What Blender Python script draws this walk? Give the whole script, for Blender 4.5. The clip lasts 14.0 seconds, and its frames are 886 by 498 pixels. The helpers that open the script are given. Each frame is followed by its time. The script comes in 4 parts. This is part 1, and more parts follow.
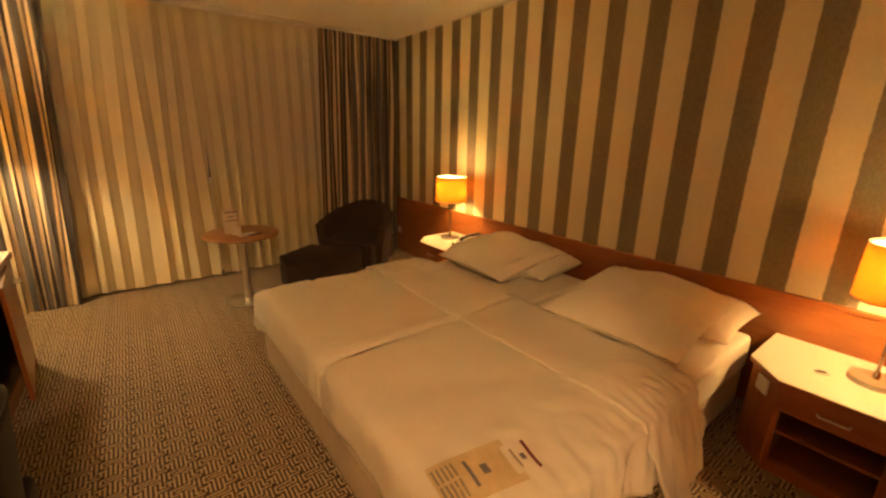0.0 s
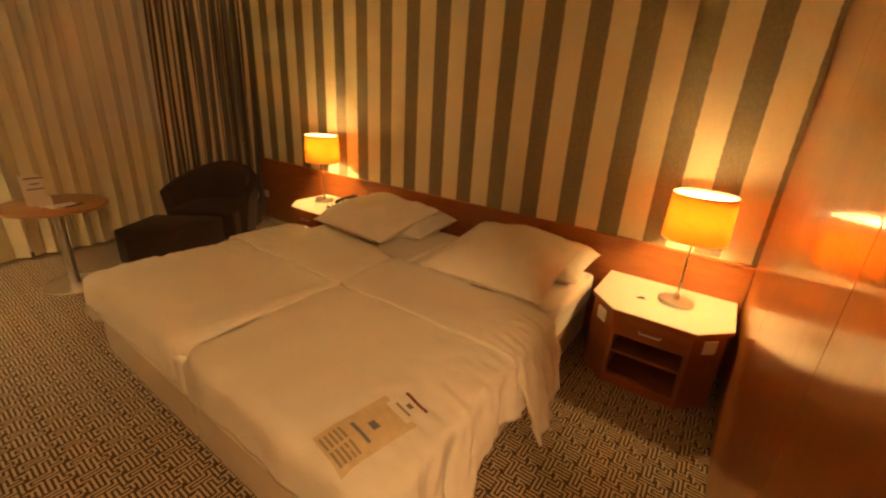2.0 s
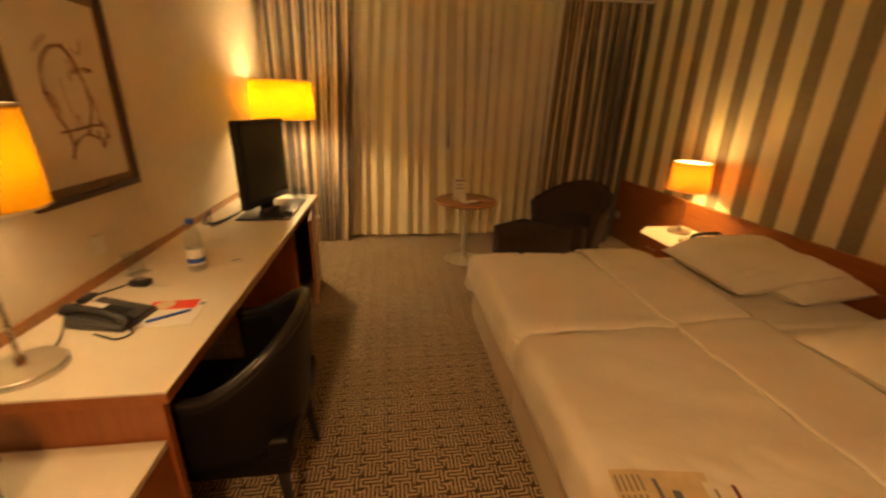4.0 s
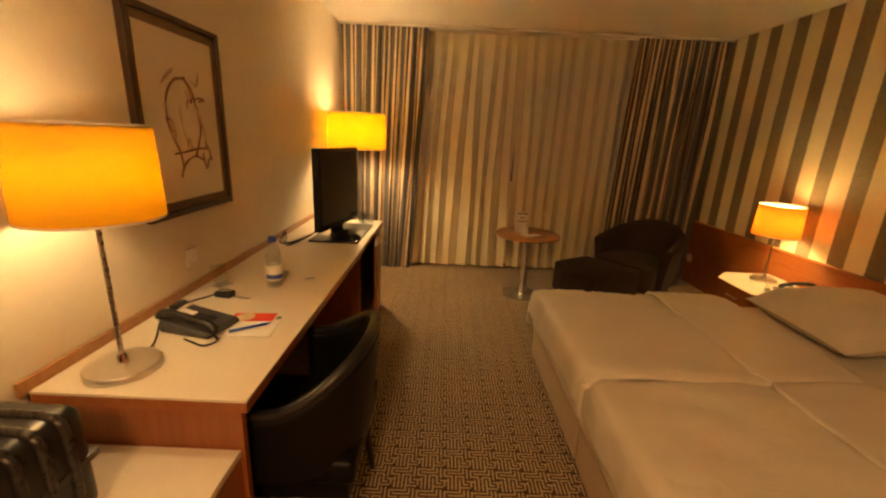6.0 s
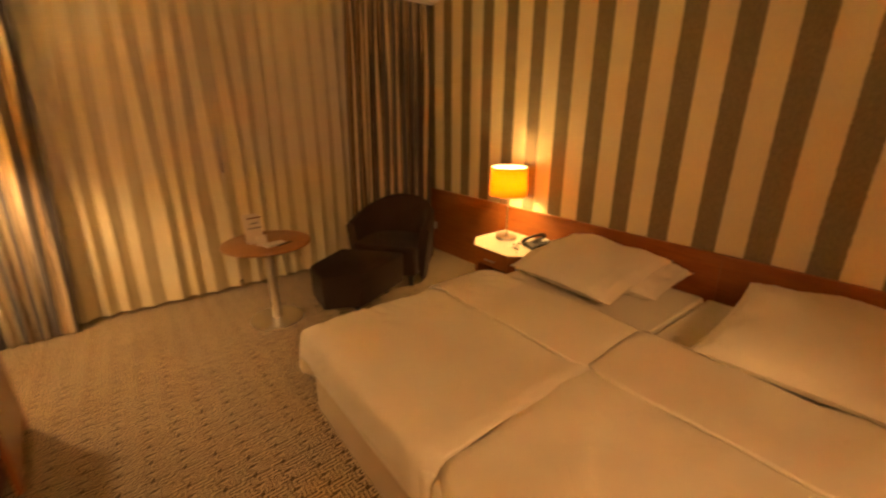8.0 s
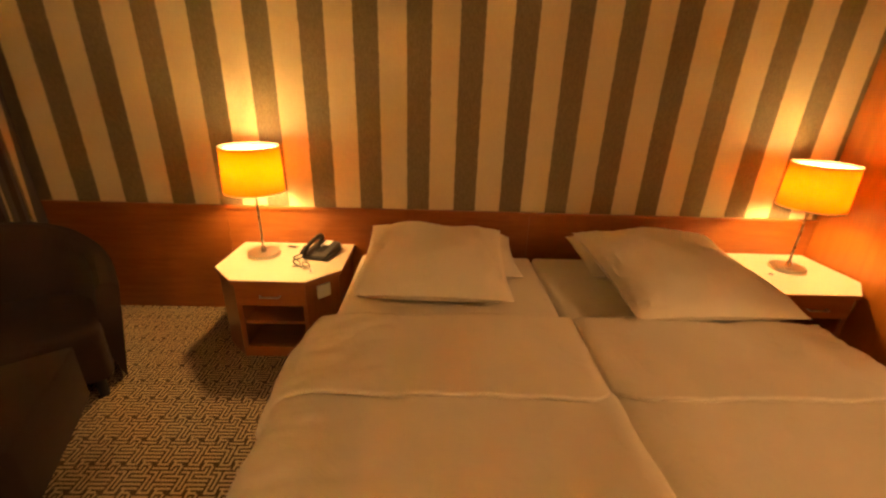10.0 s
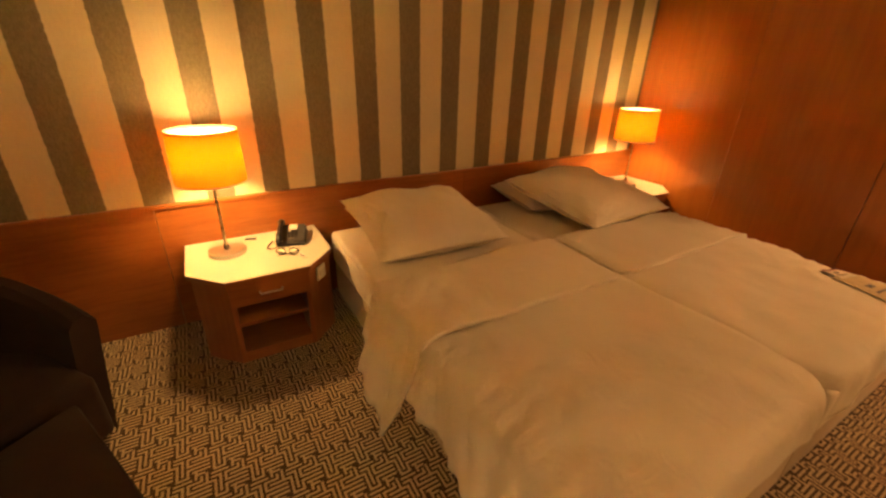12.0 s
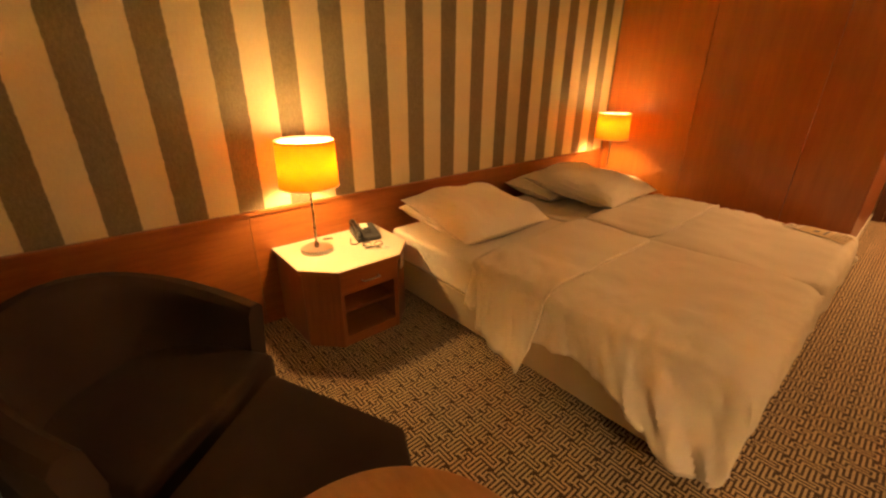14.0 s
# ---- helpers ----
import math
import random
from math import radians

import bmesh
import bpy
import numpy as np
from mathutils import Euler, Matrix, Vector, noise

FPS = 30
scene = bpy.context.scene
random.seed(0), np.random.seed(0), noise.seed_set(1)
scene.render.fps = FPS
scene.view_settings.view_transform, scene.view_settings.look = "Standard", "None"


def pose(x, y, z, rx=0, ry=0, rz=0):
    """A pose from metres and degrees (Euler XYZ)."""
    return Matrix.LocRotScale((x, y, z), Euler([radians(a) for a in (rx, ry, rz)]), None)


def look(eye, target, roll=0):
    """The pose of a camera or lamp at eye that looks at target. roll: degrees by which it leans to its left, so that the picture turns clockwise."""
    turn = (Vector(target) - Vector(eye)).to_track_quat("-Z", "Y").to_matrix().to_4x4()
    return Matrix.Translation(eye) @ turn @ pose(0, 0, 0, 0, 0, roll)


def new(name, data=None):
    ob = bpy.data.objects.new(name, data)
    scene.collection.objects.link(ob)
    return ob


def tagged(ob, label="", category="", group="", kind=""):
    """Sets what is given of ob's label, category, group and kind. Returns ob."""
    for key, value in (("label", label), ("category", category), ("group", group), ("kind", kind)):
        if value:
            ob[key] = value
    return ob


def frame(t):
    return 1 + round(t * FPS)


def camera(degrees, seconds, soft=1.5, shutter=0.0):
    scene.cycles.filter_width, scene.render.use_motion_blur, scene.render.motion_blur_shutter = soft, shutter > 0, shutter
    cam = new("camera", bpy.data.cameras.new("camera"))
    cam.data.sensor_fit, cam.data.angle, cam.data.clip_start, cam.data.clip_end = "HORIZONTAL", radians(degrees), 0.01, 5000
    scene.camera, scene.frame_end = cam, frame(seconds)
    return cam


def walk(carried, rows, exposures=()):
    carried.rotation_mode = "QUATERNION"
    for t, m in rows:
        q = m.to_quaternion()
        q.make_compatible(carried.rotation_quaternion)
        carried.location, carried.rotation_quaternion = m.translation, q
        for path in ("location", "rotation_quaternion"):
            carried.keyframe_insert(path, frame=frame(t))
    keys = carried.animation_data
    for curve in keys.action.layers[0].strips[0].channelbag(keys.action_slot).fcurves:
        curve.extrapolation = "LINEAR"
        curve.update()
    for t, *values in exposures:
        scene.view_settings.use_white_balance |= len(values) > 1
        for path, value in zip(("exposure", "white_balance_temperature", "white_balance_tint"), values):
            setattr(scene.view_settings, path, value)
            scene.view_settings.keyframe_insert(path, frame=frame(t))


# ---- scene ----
cam = camera(95.2, 14.0, 2.3, 0.4)
PATH = [
    (0, (-0.01, 0.038, 1.459), (1.163, 1.564, 0.914), 1.1),
    (0.5, (-0.02, 0.037, 1.464), (1.228, 1.464, 0.825), 1.5),
    (1, (-0.03, 0.037, 1.47), (1.328, 1.33, 0.774), 2.5),
    (1.5, (-0.01, 0.039, 1.459), (1.453, 1.211, 0.761), 3.3),
    (2, (0.004, 0.04, 1.452), (1.547, 1.1, 0.75), 3.4),
    (2.5, (-0.029, 0.038, 1.469), (1.47, 1.151, 0.75), 3.4),
    (3, (-0.046, 0.034, 1.478), (1.218, 1.407, 0.76), 2.9),
    (3.5, (-0.092, 0.056, 1.453), (0.719, 1.752, 0.77), 2.6),
    (4, (-0.05, 0.03, 1.476), (0.204, 1.895, 0.8), 1.4),
    (4.2, (-0.026, 0.002, 1.482), (0.079, 1.883, 0.811), 1.0),
    (6.3, (-0.198, 0.074, 1.457), (-0.192, 2.006, 0.939), 2.6),
    (6.5, (-0.256, 0.12, 1.469), (-0.151, 2.05, 0.958), 2.4),
    (7, (-0.300, 0.268, 1.462), (0.138, 2.145, 0.924), 1.3),
    (7.5, (-0.173, 0.514, 1.499), (0.576, 2.264, 0.886), -0.0),
    (8, (-0.028, 0.827, 1.483), (1.136, 2.323, 0.846), -0.1),
    (8.5, (0.057, 1.191, 1.468), (1.586, 2.3, 0.81), 0.6),
    (10.8, (0.396, 2.626, 1.36), (2.165, 2.255, 0.504), 2.8),
    (11, (0.406, 2.736, 1.366), (2.144, 2.337, 0.46), 2.5),
    (11.5, (0.335, 2.918, 1.361), (2.002, 2.203, 0.518), 1.5),
    (12, (0.298, 3.123, 1.369), (1.859, 2.198, 0.529), 1.5),
    (12.5, (0.406, 3.345, 1.35), (1.878, 2.353, 0.429), 1.2),
    (13, (0.415, 3.548, 1.342), (1.848, 2.442, 0.49), 1.3),
    (13.5, (0.322, 3.843, 1.379), (1.766, 2.717, 0.574), 0.5),
    (14, (0.396, 3.94, 1.362), (1.798, 2.746, 0.583), 0.5),
]
walk(cam, [(t, look(eye, target, roll)) for t, eye, target, roll in PATH], [(0, 2.0, 6550, 11), (2.5, 1.98, 6500, 10), (4.2, 1.82, 6500, 9), (6.5, 1.7, 6550, 12), (8.5, 2.2, 7150, 18), (11, 1.93, 7050, 19), (14, 2.22, 6950, 20)])

# ---- world: night outside, the lamps light the room ----
world = bpy.data.worlds.new("night")
scene.world = world
world.use_nodes = True
world.node_tree.nodes["Background"].inputs[0].default_value = (0.010, 0.012, 0.020, 1)
world.node_tree.nodes["Background"].inputs[1].default_value = 0.3
LAMP_COLOUR = (1.0, 0.60, 0.20)
DESK_COLOUR = (1.0, 0.66, 0.30)
# the last strength is for the unseen fill lamp added in the hall
BEDSIDE, DESK_LAMP, FLOOR_LAMP, HALL_FILL = 135.0, 46.0, 170.0, 50.0

# ---- plan, in metres ----
X_W, X_E = -1.24, 2.66          # desk wall, striped wall
Y_PART, Y_N = -0.20, 4.78       # wooden partition, window wall
Y_S = -2.20                     # end of the hall
X_HALL = 0.58                   # hall side of the partition block
H = 2.50
T = 0.15


# ---- materials ----
def mat(name):
    m = bpy.data.materials.new(name)
    m.use_nodes = True
    nt = m.node_tree
    return m, nt, nt.nodes, nt.links, nt.nodes["Principled BSDF"]


def ramp(nt, fac, stops):
    r = nt.nodes.new("ShaderNodeValToRGB")
    while len(r.color_ramp.elements) < len(stops):
        r.color_ramp.elements.new(0.5)
    for e, (p, c) in zip(r.color_ramp.elements, stops):
        e.position, e.color = p, (*c, 1)
    nt.links.new(fac, r.inputs[0])
    return r.outputs[0]


def coords(nt, scale=(1, 1, 1), kind="Object"):
    tc = nt.nodes.new("ShaderNodeTexCoord")
    mp = nt.nodes.new("ShaderNodeMapping")
    mp.inputs["Scale"].default_value = scale
    nt.links.new(tc.outputs[kind], mp.inputs[0])
    return mp.outputs[0]


def noise_tex(nt, vec, scale, detail=4, rough=0.55, distortion=0.0):
    n = nt.nodes.new("ShaderNodeTexNoise")
    n.inputs["Scale"].default_value = scale
    n.inputs["Detail"].default_value = detail
    n.inputs["Roughness"].default_value = rough
    n.inputs["Distortion"].default_value = distortion
    nt.links.new(vec, n.inputs["Vector"])
    return n.outputs[0]


def math_node(nt, op, a, b=None, c=None):
    n = nt.nodes.new("ShaderNodeMath")
    n.operation = op
    for i, v in enumerate((a, b, c)):
        if v is None:
            continue
        if isinstance(v, (int, float)):
            n.inputs[i].default_value = v
        else:
            nt.links.new(v, n.inputs[i])
    return n.outputs[0]


def mix_col(nt, fac, a, b, blend="MIX"):
    n = nt.nodes.new("ShaderNodeMix")
    n.data_type, n.blend_type = "RGBA", blend
    for i, v in ((0, fac), (6, a), (7, b)):
        if isinstance(v, (int, float)):
            n.inputs[i].default_value = v
        elif isinstance(v, tuple):
            n.inputs[i].default_value = (*v, 1)
        else:
            nt.links.new(v, n.inputs[i])
    return n.outputs[2]


def bump(nt, height, strength, dist, bsdf):
    b = nt.nodes.new("ShaderNodeBump")
    b.inputs["Strength"].default_value = strength
    b.inputs["Distance"].default_value = dist
    nt.links.new(height, b.inputs["Height"])
    nt.links.new(b.outputs[0], bsdf.inputs["Normal"])


def plain(name, colour, rough=0.5, metal=0.0, vary=0.12, scale=30, bumpy=0.1, dist=0.001, coat=0.0):
    """A surface with mottling at two scales and a fine relief."""
    m, nt, ns, ln, b = mat(name)
    v = coords(nt)
    n1 = noise_tex(nt, v, scale, 5)
    n2 = noise_tex(nt, v, scale * 0.11, 3)
    f = math_node(nt, "MULTIPLY_ADD", n1, 0.5, math_node(nt, "MULTIPLY", n2, 0.5))
    lo = tuple(c * (1 - vary) for c in colour)
    hi = tuple(min(1, c * (1 + vary)) for c in colour)
    ln.new(ramp(nt, f, [(0.3, lo), (0.7, hi)]), b.inputs["Base Color"])
    ln.new(math_node(nt, "MULTIPLY_ADD", n1, 0.14, rough - 0.07), b.inputs["Roughness"])
    b.inputs["Metallic"].default_value = metal
    b.inputs["Coat Weight"].default_value = coat
    b.inputs["Coat Roughness"].default_value = 0.12
    if bumpy:
        bump(nt, n1, bumpy, dist, b)
    return m


def wood(name, dark, light, rough=0.35, coat=0.0, grain=(14, 14, 1.1), coat_rough=0.12):
    m, nt, ns, ln, b = mat(name)
    v = coords(nt, grain)
    n1 = noise_tex(nt, v, 3.0, 6, 0.6, 0.4)
    n2 = noise_tex(nt, coords(nt, (grain[0] * 7, grain[1] * 7, grain[2] * 2)), 5.0, 3)
    n3 = noise_tex(nt, coords(nt), 0.9, 2)
    f = math_node(nt, "ADD", math_node(nt, "MULTIPLY", n1, 0.55), math_node(nt, "ADD", math_node(nt, "MULTIPLY", n2, 0.2), math_node(nt, "MULTIPLY", n3, 0.25)))
    ln.new(ramp(nt, f, [(0.35, dark), (0.65, light)]), b.inputs["Base Color"])
    ln.new(math_node(nt, "MULTIPLY_ADD", n2, 0.12, rough - 0.06), b.inputs["Roughness"])
    b.inputs["Coat Weight"].default_value = coat
    b.inputs["Coat Roughness"].default_value = coat_rough
    bump(nt, n2, 0.08, 0.0006, b)
    return m


def cloth(name, colour, rough=0.85, weave=900, vary=0.06, sheen=0.2, bumpy=0.25, crease=0.0):
    m, nt, ns, ln, b = mat(name)
    v = coords(nt)
    n1 = noise_tex(nt, v, weave, 2)
    n2 = noise_tex(nt, v, 4, 4)
    f = math_node(nt, "MULTIPLY_ADD", n1, 0.4, math_node(nt, "MULTIPLY", n2, 0.6))
    ln.new(ramp(nt, f, [(0.3, tuple(c * (1 - vary) for c in colour)), (0.7, tuple(min(1, c * (1 + vary)) for c in colour))]), b.inputs["Base Color"])
    b.inputs["Roughness"].default_value = rough
    b.inputs["Sheen Weight"].default_value = sheen
    h = n1
    if crease:
        n3 = noise_tex(nt, v, 7, 6, 0.62, 1.6)
        h = math_node(nt, "MULTIPLY_ADD", n3, crease, math_node(nt, "MULTIPLY", n1, 0.05))
    bump(nt, h, bumpy, 0.010 if crease else 0.0008, b)
    return m


CHERRY = wood("cherry_veneer", (0.24, 0.070, 0.018), (0.37, 0.125, 0.034), 0.34, 0.25)
CHERRY_LONG = wood("cherry_veneer_lengthwise", (0.27, 0.080, 0.018), (0.40, 0.135, 0.034), 0.36, 0.2, (14, 1.1, 14))
CHERRY_GLOSS = wood("lacquered_cherry_panel", (0.38, 0.118, 0.020), (0.48, 0.160, 0.030), 0.30, 0.7, (9, 9, 0.7), 0.10)
BEECH = wood("beech_veneer", (0.31, 0.145, 0.048), (0.44, 0.22, 0.085), 0.38, 0.15, (3, 14, 14))
CREAM = plain("cream_laminate", (0.72, 0.66, 0.55), 0.36, 0, 0.04, 60, 0.05, 0.0004)
WALL = plain("cream_paint", (0.74, 0.66, 0.52), 0.75, 0, 0.04, 160, 0.25, 0.0012)
CEIL = plain("white_ceiling_paint", (0.78, 0.73, 0.64), 0.85, 0, 0.03, 120, 0.2, 0.001)
LINEN = cloth("white_bed_linen", (0.80, 0.76, 0.67), 0.8, 700, 0.03, 0.15, 0.55, 1.0)
PILLOW = cloth("white_pillow_cotton", (0.80, 0.76, 0.67), 0.8, 700, 0.03, 0.15, 0.5, 1.0)
BASECLOTH = cloth("beige_bed_base_fabric", (0.52, 0.42, 0.28), 0.9, 500, 0.10)
UPHOLSTERY = cloth("dark_brown_upholstery", (0.048, 0.029, 0.022), 0.9, 420, 0.25, 0.04, 0.5)
LEATHER = plain("black_leather", (0.006, 0.0055, 0.0055), 0.42, 0, 0.3, 220, 0.3, 0.001)
LEATHER.node_tree.nodes["Principled BSDF"].inputs["Specular IOR Level"].default_value = 0.22
UPHOLSTERY.node_tree.nodes["Principled BSDF"].inputs["Specular IOR Level"].default_value = 0.2
BLACK = plain("black_plastic", (0.015, 0.015, 0.017), 0.32, 0, 0.2, 80, 0.05)
RIBSHELL = plain("dark_grey_glossy_shell", (0.045, 0.042, 0.042), 0.28, 0.3, 0.12, 60, 0.04)
GREYP = plain("dark_grey_plastic", (0.055, 0.055, 0.06), 0.45, 0, 0.15, 80, 0.05)
SCREEN = plain("screen_glass", (0.008, 0.008, 0.009), 0.16, 0, 0.1, 10, 0.0)
STEEL = plain("brushed_steel", (0.72, 0.70, 0.66), 0.38, 1.0, 0.06, 200, 0.08, 0.0004)
CHROME = plain("chrome", (0.75, 0.73, 0.70), 0.12, 1.0, 0.03, 90, 0.0)
DARKSTEEL = plain("polished_steel_rod", (0.42, 0.37, 0.31), 0.28, 1.0, 0.1, 90, 0.0)
WHITEP = plain("white_plastic", (0.74, 0.71, 0.64), 0.4, 0, 0.03, 60, 0.03)
PAPER = plain("white_paper", (0.78, 0.75, 0.70), 0.7, 0, 0.03, 50, 0.05)
KRAFT = plain("tan_paper_bag", (0.66, 0.54, 0.34), 0.7, 0, 0.14, 40, 0.2, 0.001)
INK = plain("blue_grey_ink", (0.19, 0.19, 0.23), 0.7, 0, 0.1, 60, 0.0)
INK_PALE = plain("faded_grey_ink", (0.33, 0.28, 0.21), 0.7, 0, 0.15, 60, 0.0)
RED = plain("red_print", (0.72, 0.06, 0.03), 0.5, 0, 0.05, 60, 0.0)
BLUE = plain("blue_plastic", (0.03, 0.09, 0.42), 0.35, 0, 0.08, 60, 0.0)
MAROON = plain("maroon_print", (0.16, 0.03, 0.04), 0.5, 0, 0.1, 60, 0.0)
BROWNFRAME = wood("dark_walnut_frame", (0.035, 0.018, 0.010), (0.075, 0.038, 0.02), 0.3, 0.3)
MOUNT = plain("brown_mount_board", (0.20, 0.13, 0.06), 0.6, 0, 0.08, 90, 0.05)
SEPIA = plain("sepia_ink", (0.16, 0.07, 0.03), 0.7, 0, 0.25, 50, 0.0)
SEPIA_LIGHT = plain("pale_sepia_wash", (0.45, 0.30, 0.17), 0.7, 0, 0.2, 30, 0.0)
ART = plain("aged_art_paper", (0.66, 0.58, 0.44), 0.7, 0, 0.06, 6, 0.0)
DARKDOOR = wood("dark_door_veneer", (0.05, 0.018, 0.010), (0.10, 0.035, 0.018), 0.35, 0.3)


def stripe_paper():
    m, nt, ns, ln, b = mat("striped_wallpaper")
    v = coords(nt)
    sep = ns.new("ShaderNodeSeparateXYZ")
    ln.new(v, sep.inputs[0])
    rag = noise_tex(nt, coords(nt, (1, 1, 1)), 45, 3)
    y = math_node(nt, "ADD", sep.outputs[1], math_node(nt, "MULTIPLY_ADD", rag, 0.012, -0.006))
    ph = math_node(nt, "FRACT", math_node(nt, "MULTIPLY", math_node(nt, "ADD", y, 11.10 - 0.248), 1 / 0.2775))
    # soft-edged dark band over just under half of the repeat
    up = math_node(nt, "SMOOTH_MIN", math_node(nt, "MULTIPLY", ph, 60), 1, 0.2)
    dn = math_node(nt, "SMOOTH_MIN", math_node(nt, "MULTIPLY", math_node(nt, "SUBTRACT", 0.485, ph), 60), 1, 0.2)
    band = math_node(nt, "MAXIMUM", math_node(nt, "MINIMUM", up, dn), 0)
    grain = noise_tex(nt, coords(nt, (1, 2.2, 1)), 42, 5, 0.7)
    fine = noise_tex(nt, coords(nt, (1, 1, 1)), 260, 2)
    g = math_node(nt, "MULTIPLY_ADD", grain, 0.6, math_node(nt, "MULTIPLY", fine, 0.4))
    darkc = ramp(nt, g, [(0.3, (0.145, 0.118, 0.072)), (0.7, (0.28, 0.235, 0.150))])
    lightc = ramp(nt, g, [(0.3, (0.70, 0.605, 0.41)), (0.7, (0.79, 0.70, 0.49))])
    ln.new(mix_col(nt, band, lightc, darkc), b.inputs["Base Color"])
    b.inputs["Roughness"].default_value = 0.62
    bump(nt, g, 0.25, 0.0008, b)
    return m


def carpet_yarn(name, lo, hi):
    m, nt, ns, ln, b = mat(name)
    v = coords(nt)
    n1 = noise_tex(nt, v, 350, 3)
    n2 = noise_tex(nt, v, 2.2, 4)
    f = math_node(nt, "MULTIPLY_ADD", n1, 0.6, math_node(nt, "MULTIPLY", n2, 0.4))
    ln.new(ramp(nt, f, [(0.3, lo), (0.7, hi)]), b.inputs["Base Color"])
    b.inputs["Roughness"].default_value = 0.95
    b.inputs["Sheen Weight"].default_value = 0.15
    bump(nt, n1, 0.6, 0.003, b)
    return m


def curtain_cloth():
    """Woven stripes that follow the cloth: the u coordinate is metres along it."""
    m, nt, ns, ln, b = mat("striped_curtain_cloth")
    uv = ns.new("ShaderNodeUVMap")
    sep = ns.new("ShaderNodeSeparateXYZ")
    ln.new(uv.outputs[0], sep.inputs[0])
    ph = math_node(nt, "FRACT", math_node(nt, "MULTIPLY", sep.outputs[0], 1 / 0.22))
    r = ns.new("ShaderNodeValToRGB")
    r.color_ramp.interpolation = "CONSTANT"
    cream, slate, dk, tan = (0.70, 0.55, 0.36), (0.120, 0.108, 0.108), (0.062, 0.044, 0.036), (0.44, 0.28, 0.14)
    stops = [(0.0, slate), (0.26, cream), (0.40, dk), (0.52, tan), (0.58, dk), (0.66, cream), (0.78, slate), (0.90, dk)]
    while len(r.color_ramp.elements) < len(stops):
        r.color_ramp.elements.new(0.5)
    for e, (p, c) in zip(r.color_ramp.elements, stops):
        e.position, e.color = p, (*c, 1)
    ln.new(ph, r.inputs[0])
    n = noise_tex(nt, coords(nt, (300, 300, 60)), 2, 3)
    ln.new(mix_col(nt, 0.25, r.outputs[0], ramp(nt, n, [(0.3, (0.6, 0.6, 0.6)), (0.7, (1, 1, 1))]), "MULTIPLY"), b.inputs["Base Color"])
    b.inputs["Roughness"].default_value = 0.85
    b.inputs["Sheen Weight"].default_value = 0.2
    bump(nt, n, 0.2, 0.001, b)
    return m


def sheer_cloth():
    m, nt, ns, ln, b = mat("sheer_voile")
    n = noise_tex(nt, coords(nt, (400, 400, 400)), 1, 2)
    ln.new(ramp(nt, n, [(0.3, (0.80, 0.70, 0.46)), (0.7, (0.88, 0.79, 0.56))]), b.inputs["Base Color"])
    b.inputs["Roughness"].default_value = 0.9
    tl = ns.new("ShaderNodeBsdfTranslucent")
    tl.inputs[0].default_value = (0.75, 0.70, 0.60, 1)
    tr = ns.new("ShaderNodeBsdfTransparent")
    m1, m2 = ns.new("ShaderNodeMixShader"), ns.new("ShaderNodeMixShader")
    m1.inputs[0].default_value = 0.2
    m2.inputs[0].default_value = 0.12
    ln.new(b.outputs[0], m1.inputs[1]), ln.new(tl.outputs[0], m1.inputs[2])
    ln.new(m1.outputs[0], m2.inputs[1]), ln.new(tr.outputs[0], m2.inputs[2])
    ln.new(m2.outputs[0], ns["Material Output"].inputs[0])
    return m


def shade_cloth(name, through_colour):
    m, nt, ns, ln, b = mat(name)
    n = noise_tex(nt, coords(nt, (500, 500, 500)), 1, 2)
    ln.new(ramp(nt, n, [(0.3, (0.86, 0.56, 0.14)), (0.7, (0.92, 0.64, 0.18))]), b.inputs["Base Color"])
    b.inputs["Roughness"].default_value = 0.8
    tl = ns.new("ShaderNodeBsdfTranslucent")
    tl.inputs[0].default_value = (*through_colour, 1)
    mx = ns.new("ShaderNodeMixShader")
    mx.inputs[0].default_value = 0.66
    ln.new(b.outputs[0], mx.inputs[1]), ln.new(tl.outputs[0], mx.inputs[2])
    ln.new(mx.outputs[0], ns["Material Output"].inputs[0])
    return m


def lining_film(name):
    m, nt, ns, ln, b = mat(name)
    b.inputs["Base Color"].default_value = (0.86, 0.82, 0.76, 1)
    b.inputs["Roughness"].default_value = 0.6
    tl = ns.new("ShaderNodeBsdfTranslucent")
    tl.inputs[0].default_value = (0.95, 0.92, 0.86, 1)
    mx = ns.new("ShaderNodeMixShader")
    mx.inputs[0].default_value = 0.6
    ln.new(b.outputs[0], mx.inputs[1]), ln.new(tl.outputs[0], mx.inputs[2])
    ln.new(mx.outputs[0], ns["Material Output"].inputs[0])
    return m


def glass_pane(name, tint=(1, 1, 1), rough=0.0):
    m, nt, ns, ln, b = mat(name)
    gl, tr, mx, lw = (ns.new("ShaderNodeBsdfGlossy"), ns.new("ShaderNodeBsdfTransparent"), ns.new("ShaderNodeMixShader"), ns.new("ShaderNodeLayerWeight"))
    gl.inputs["Roughness"].default_value = rough
    tr.inputs[0].default_value = (*tint, 1)
    f = math_node(nt, "MULTIPLY_ADD", math_node(nt, "POWER", lw.outputs["Facing"], 3.5), 0.6, 0.05)
    ln.new(f, mx.inputs[0]), ln.new(tr.outputs[0], mx.inputs[1]), ln.new(gl.outputs[0], mx.inputs[2])
    ln.new(mx.outputs[0], ns["Material Output"].inputs[0])
    return m


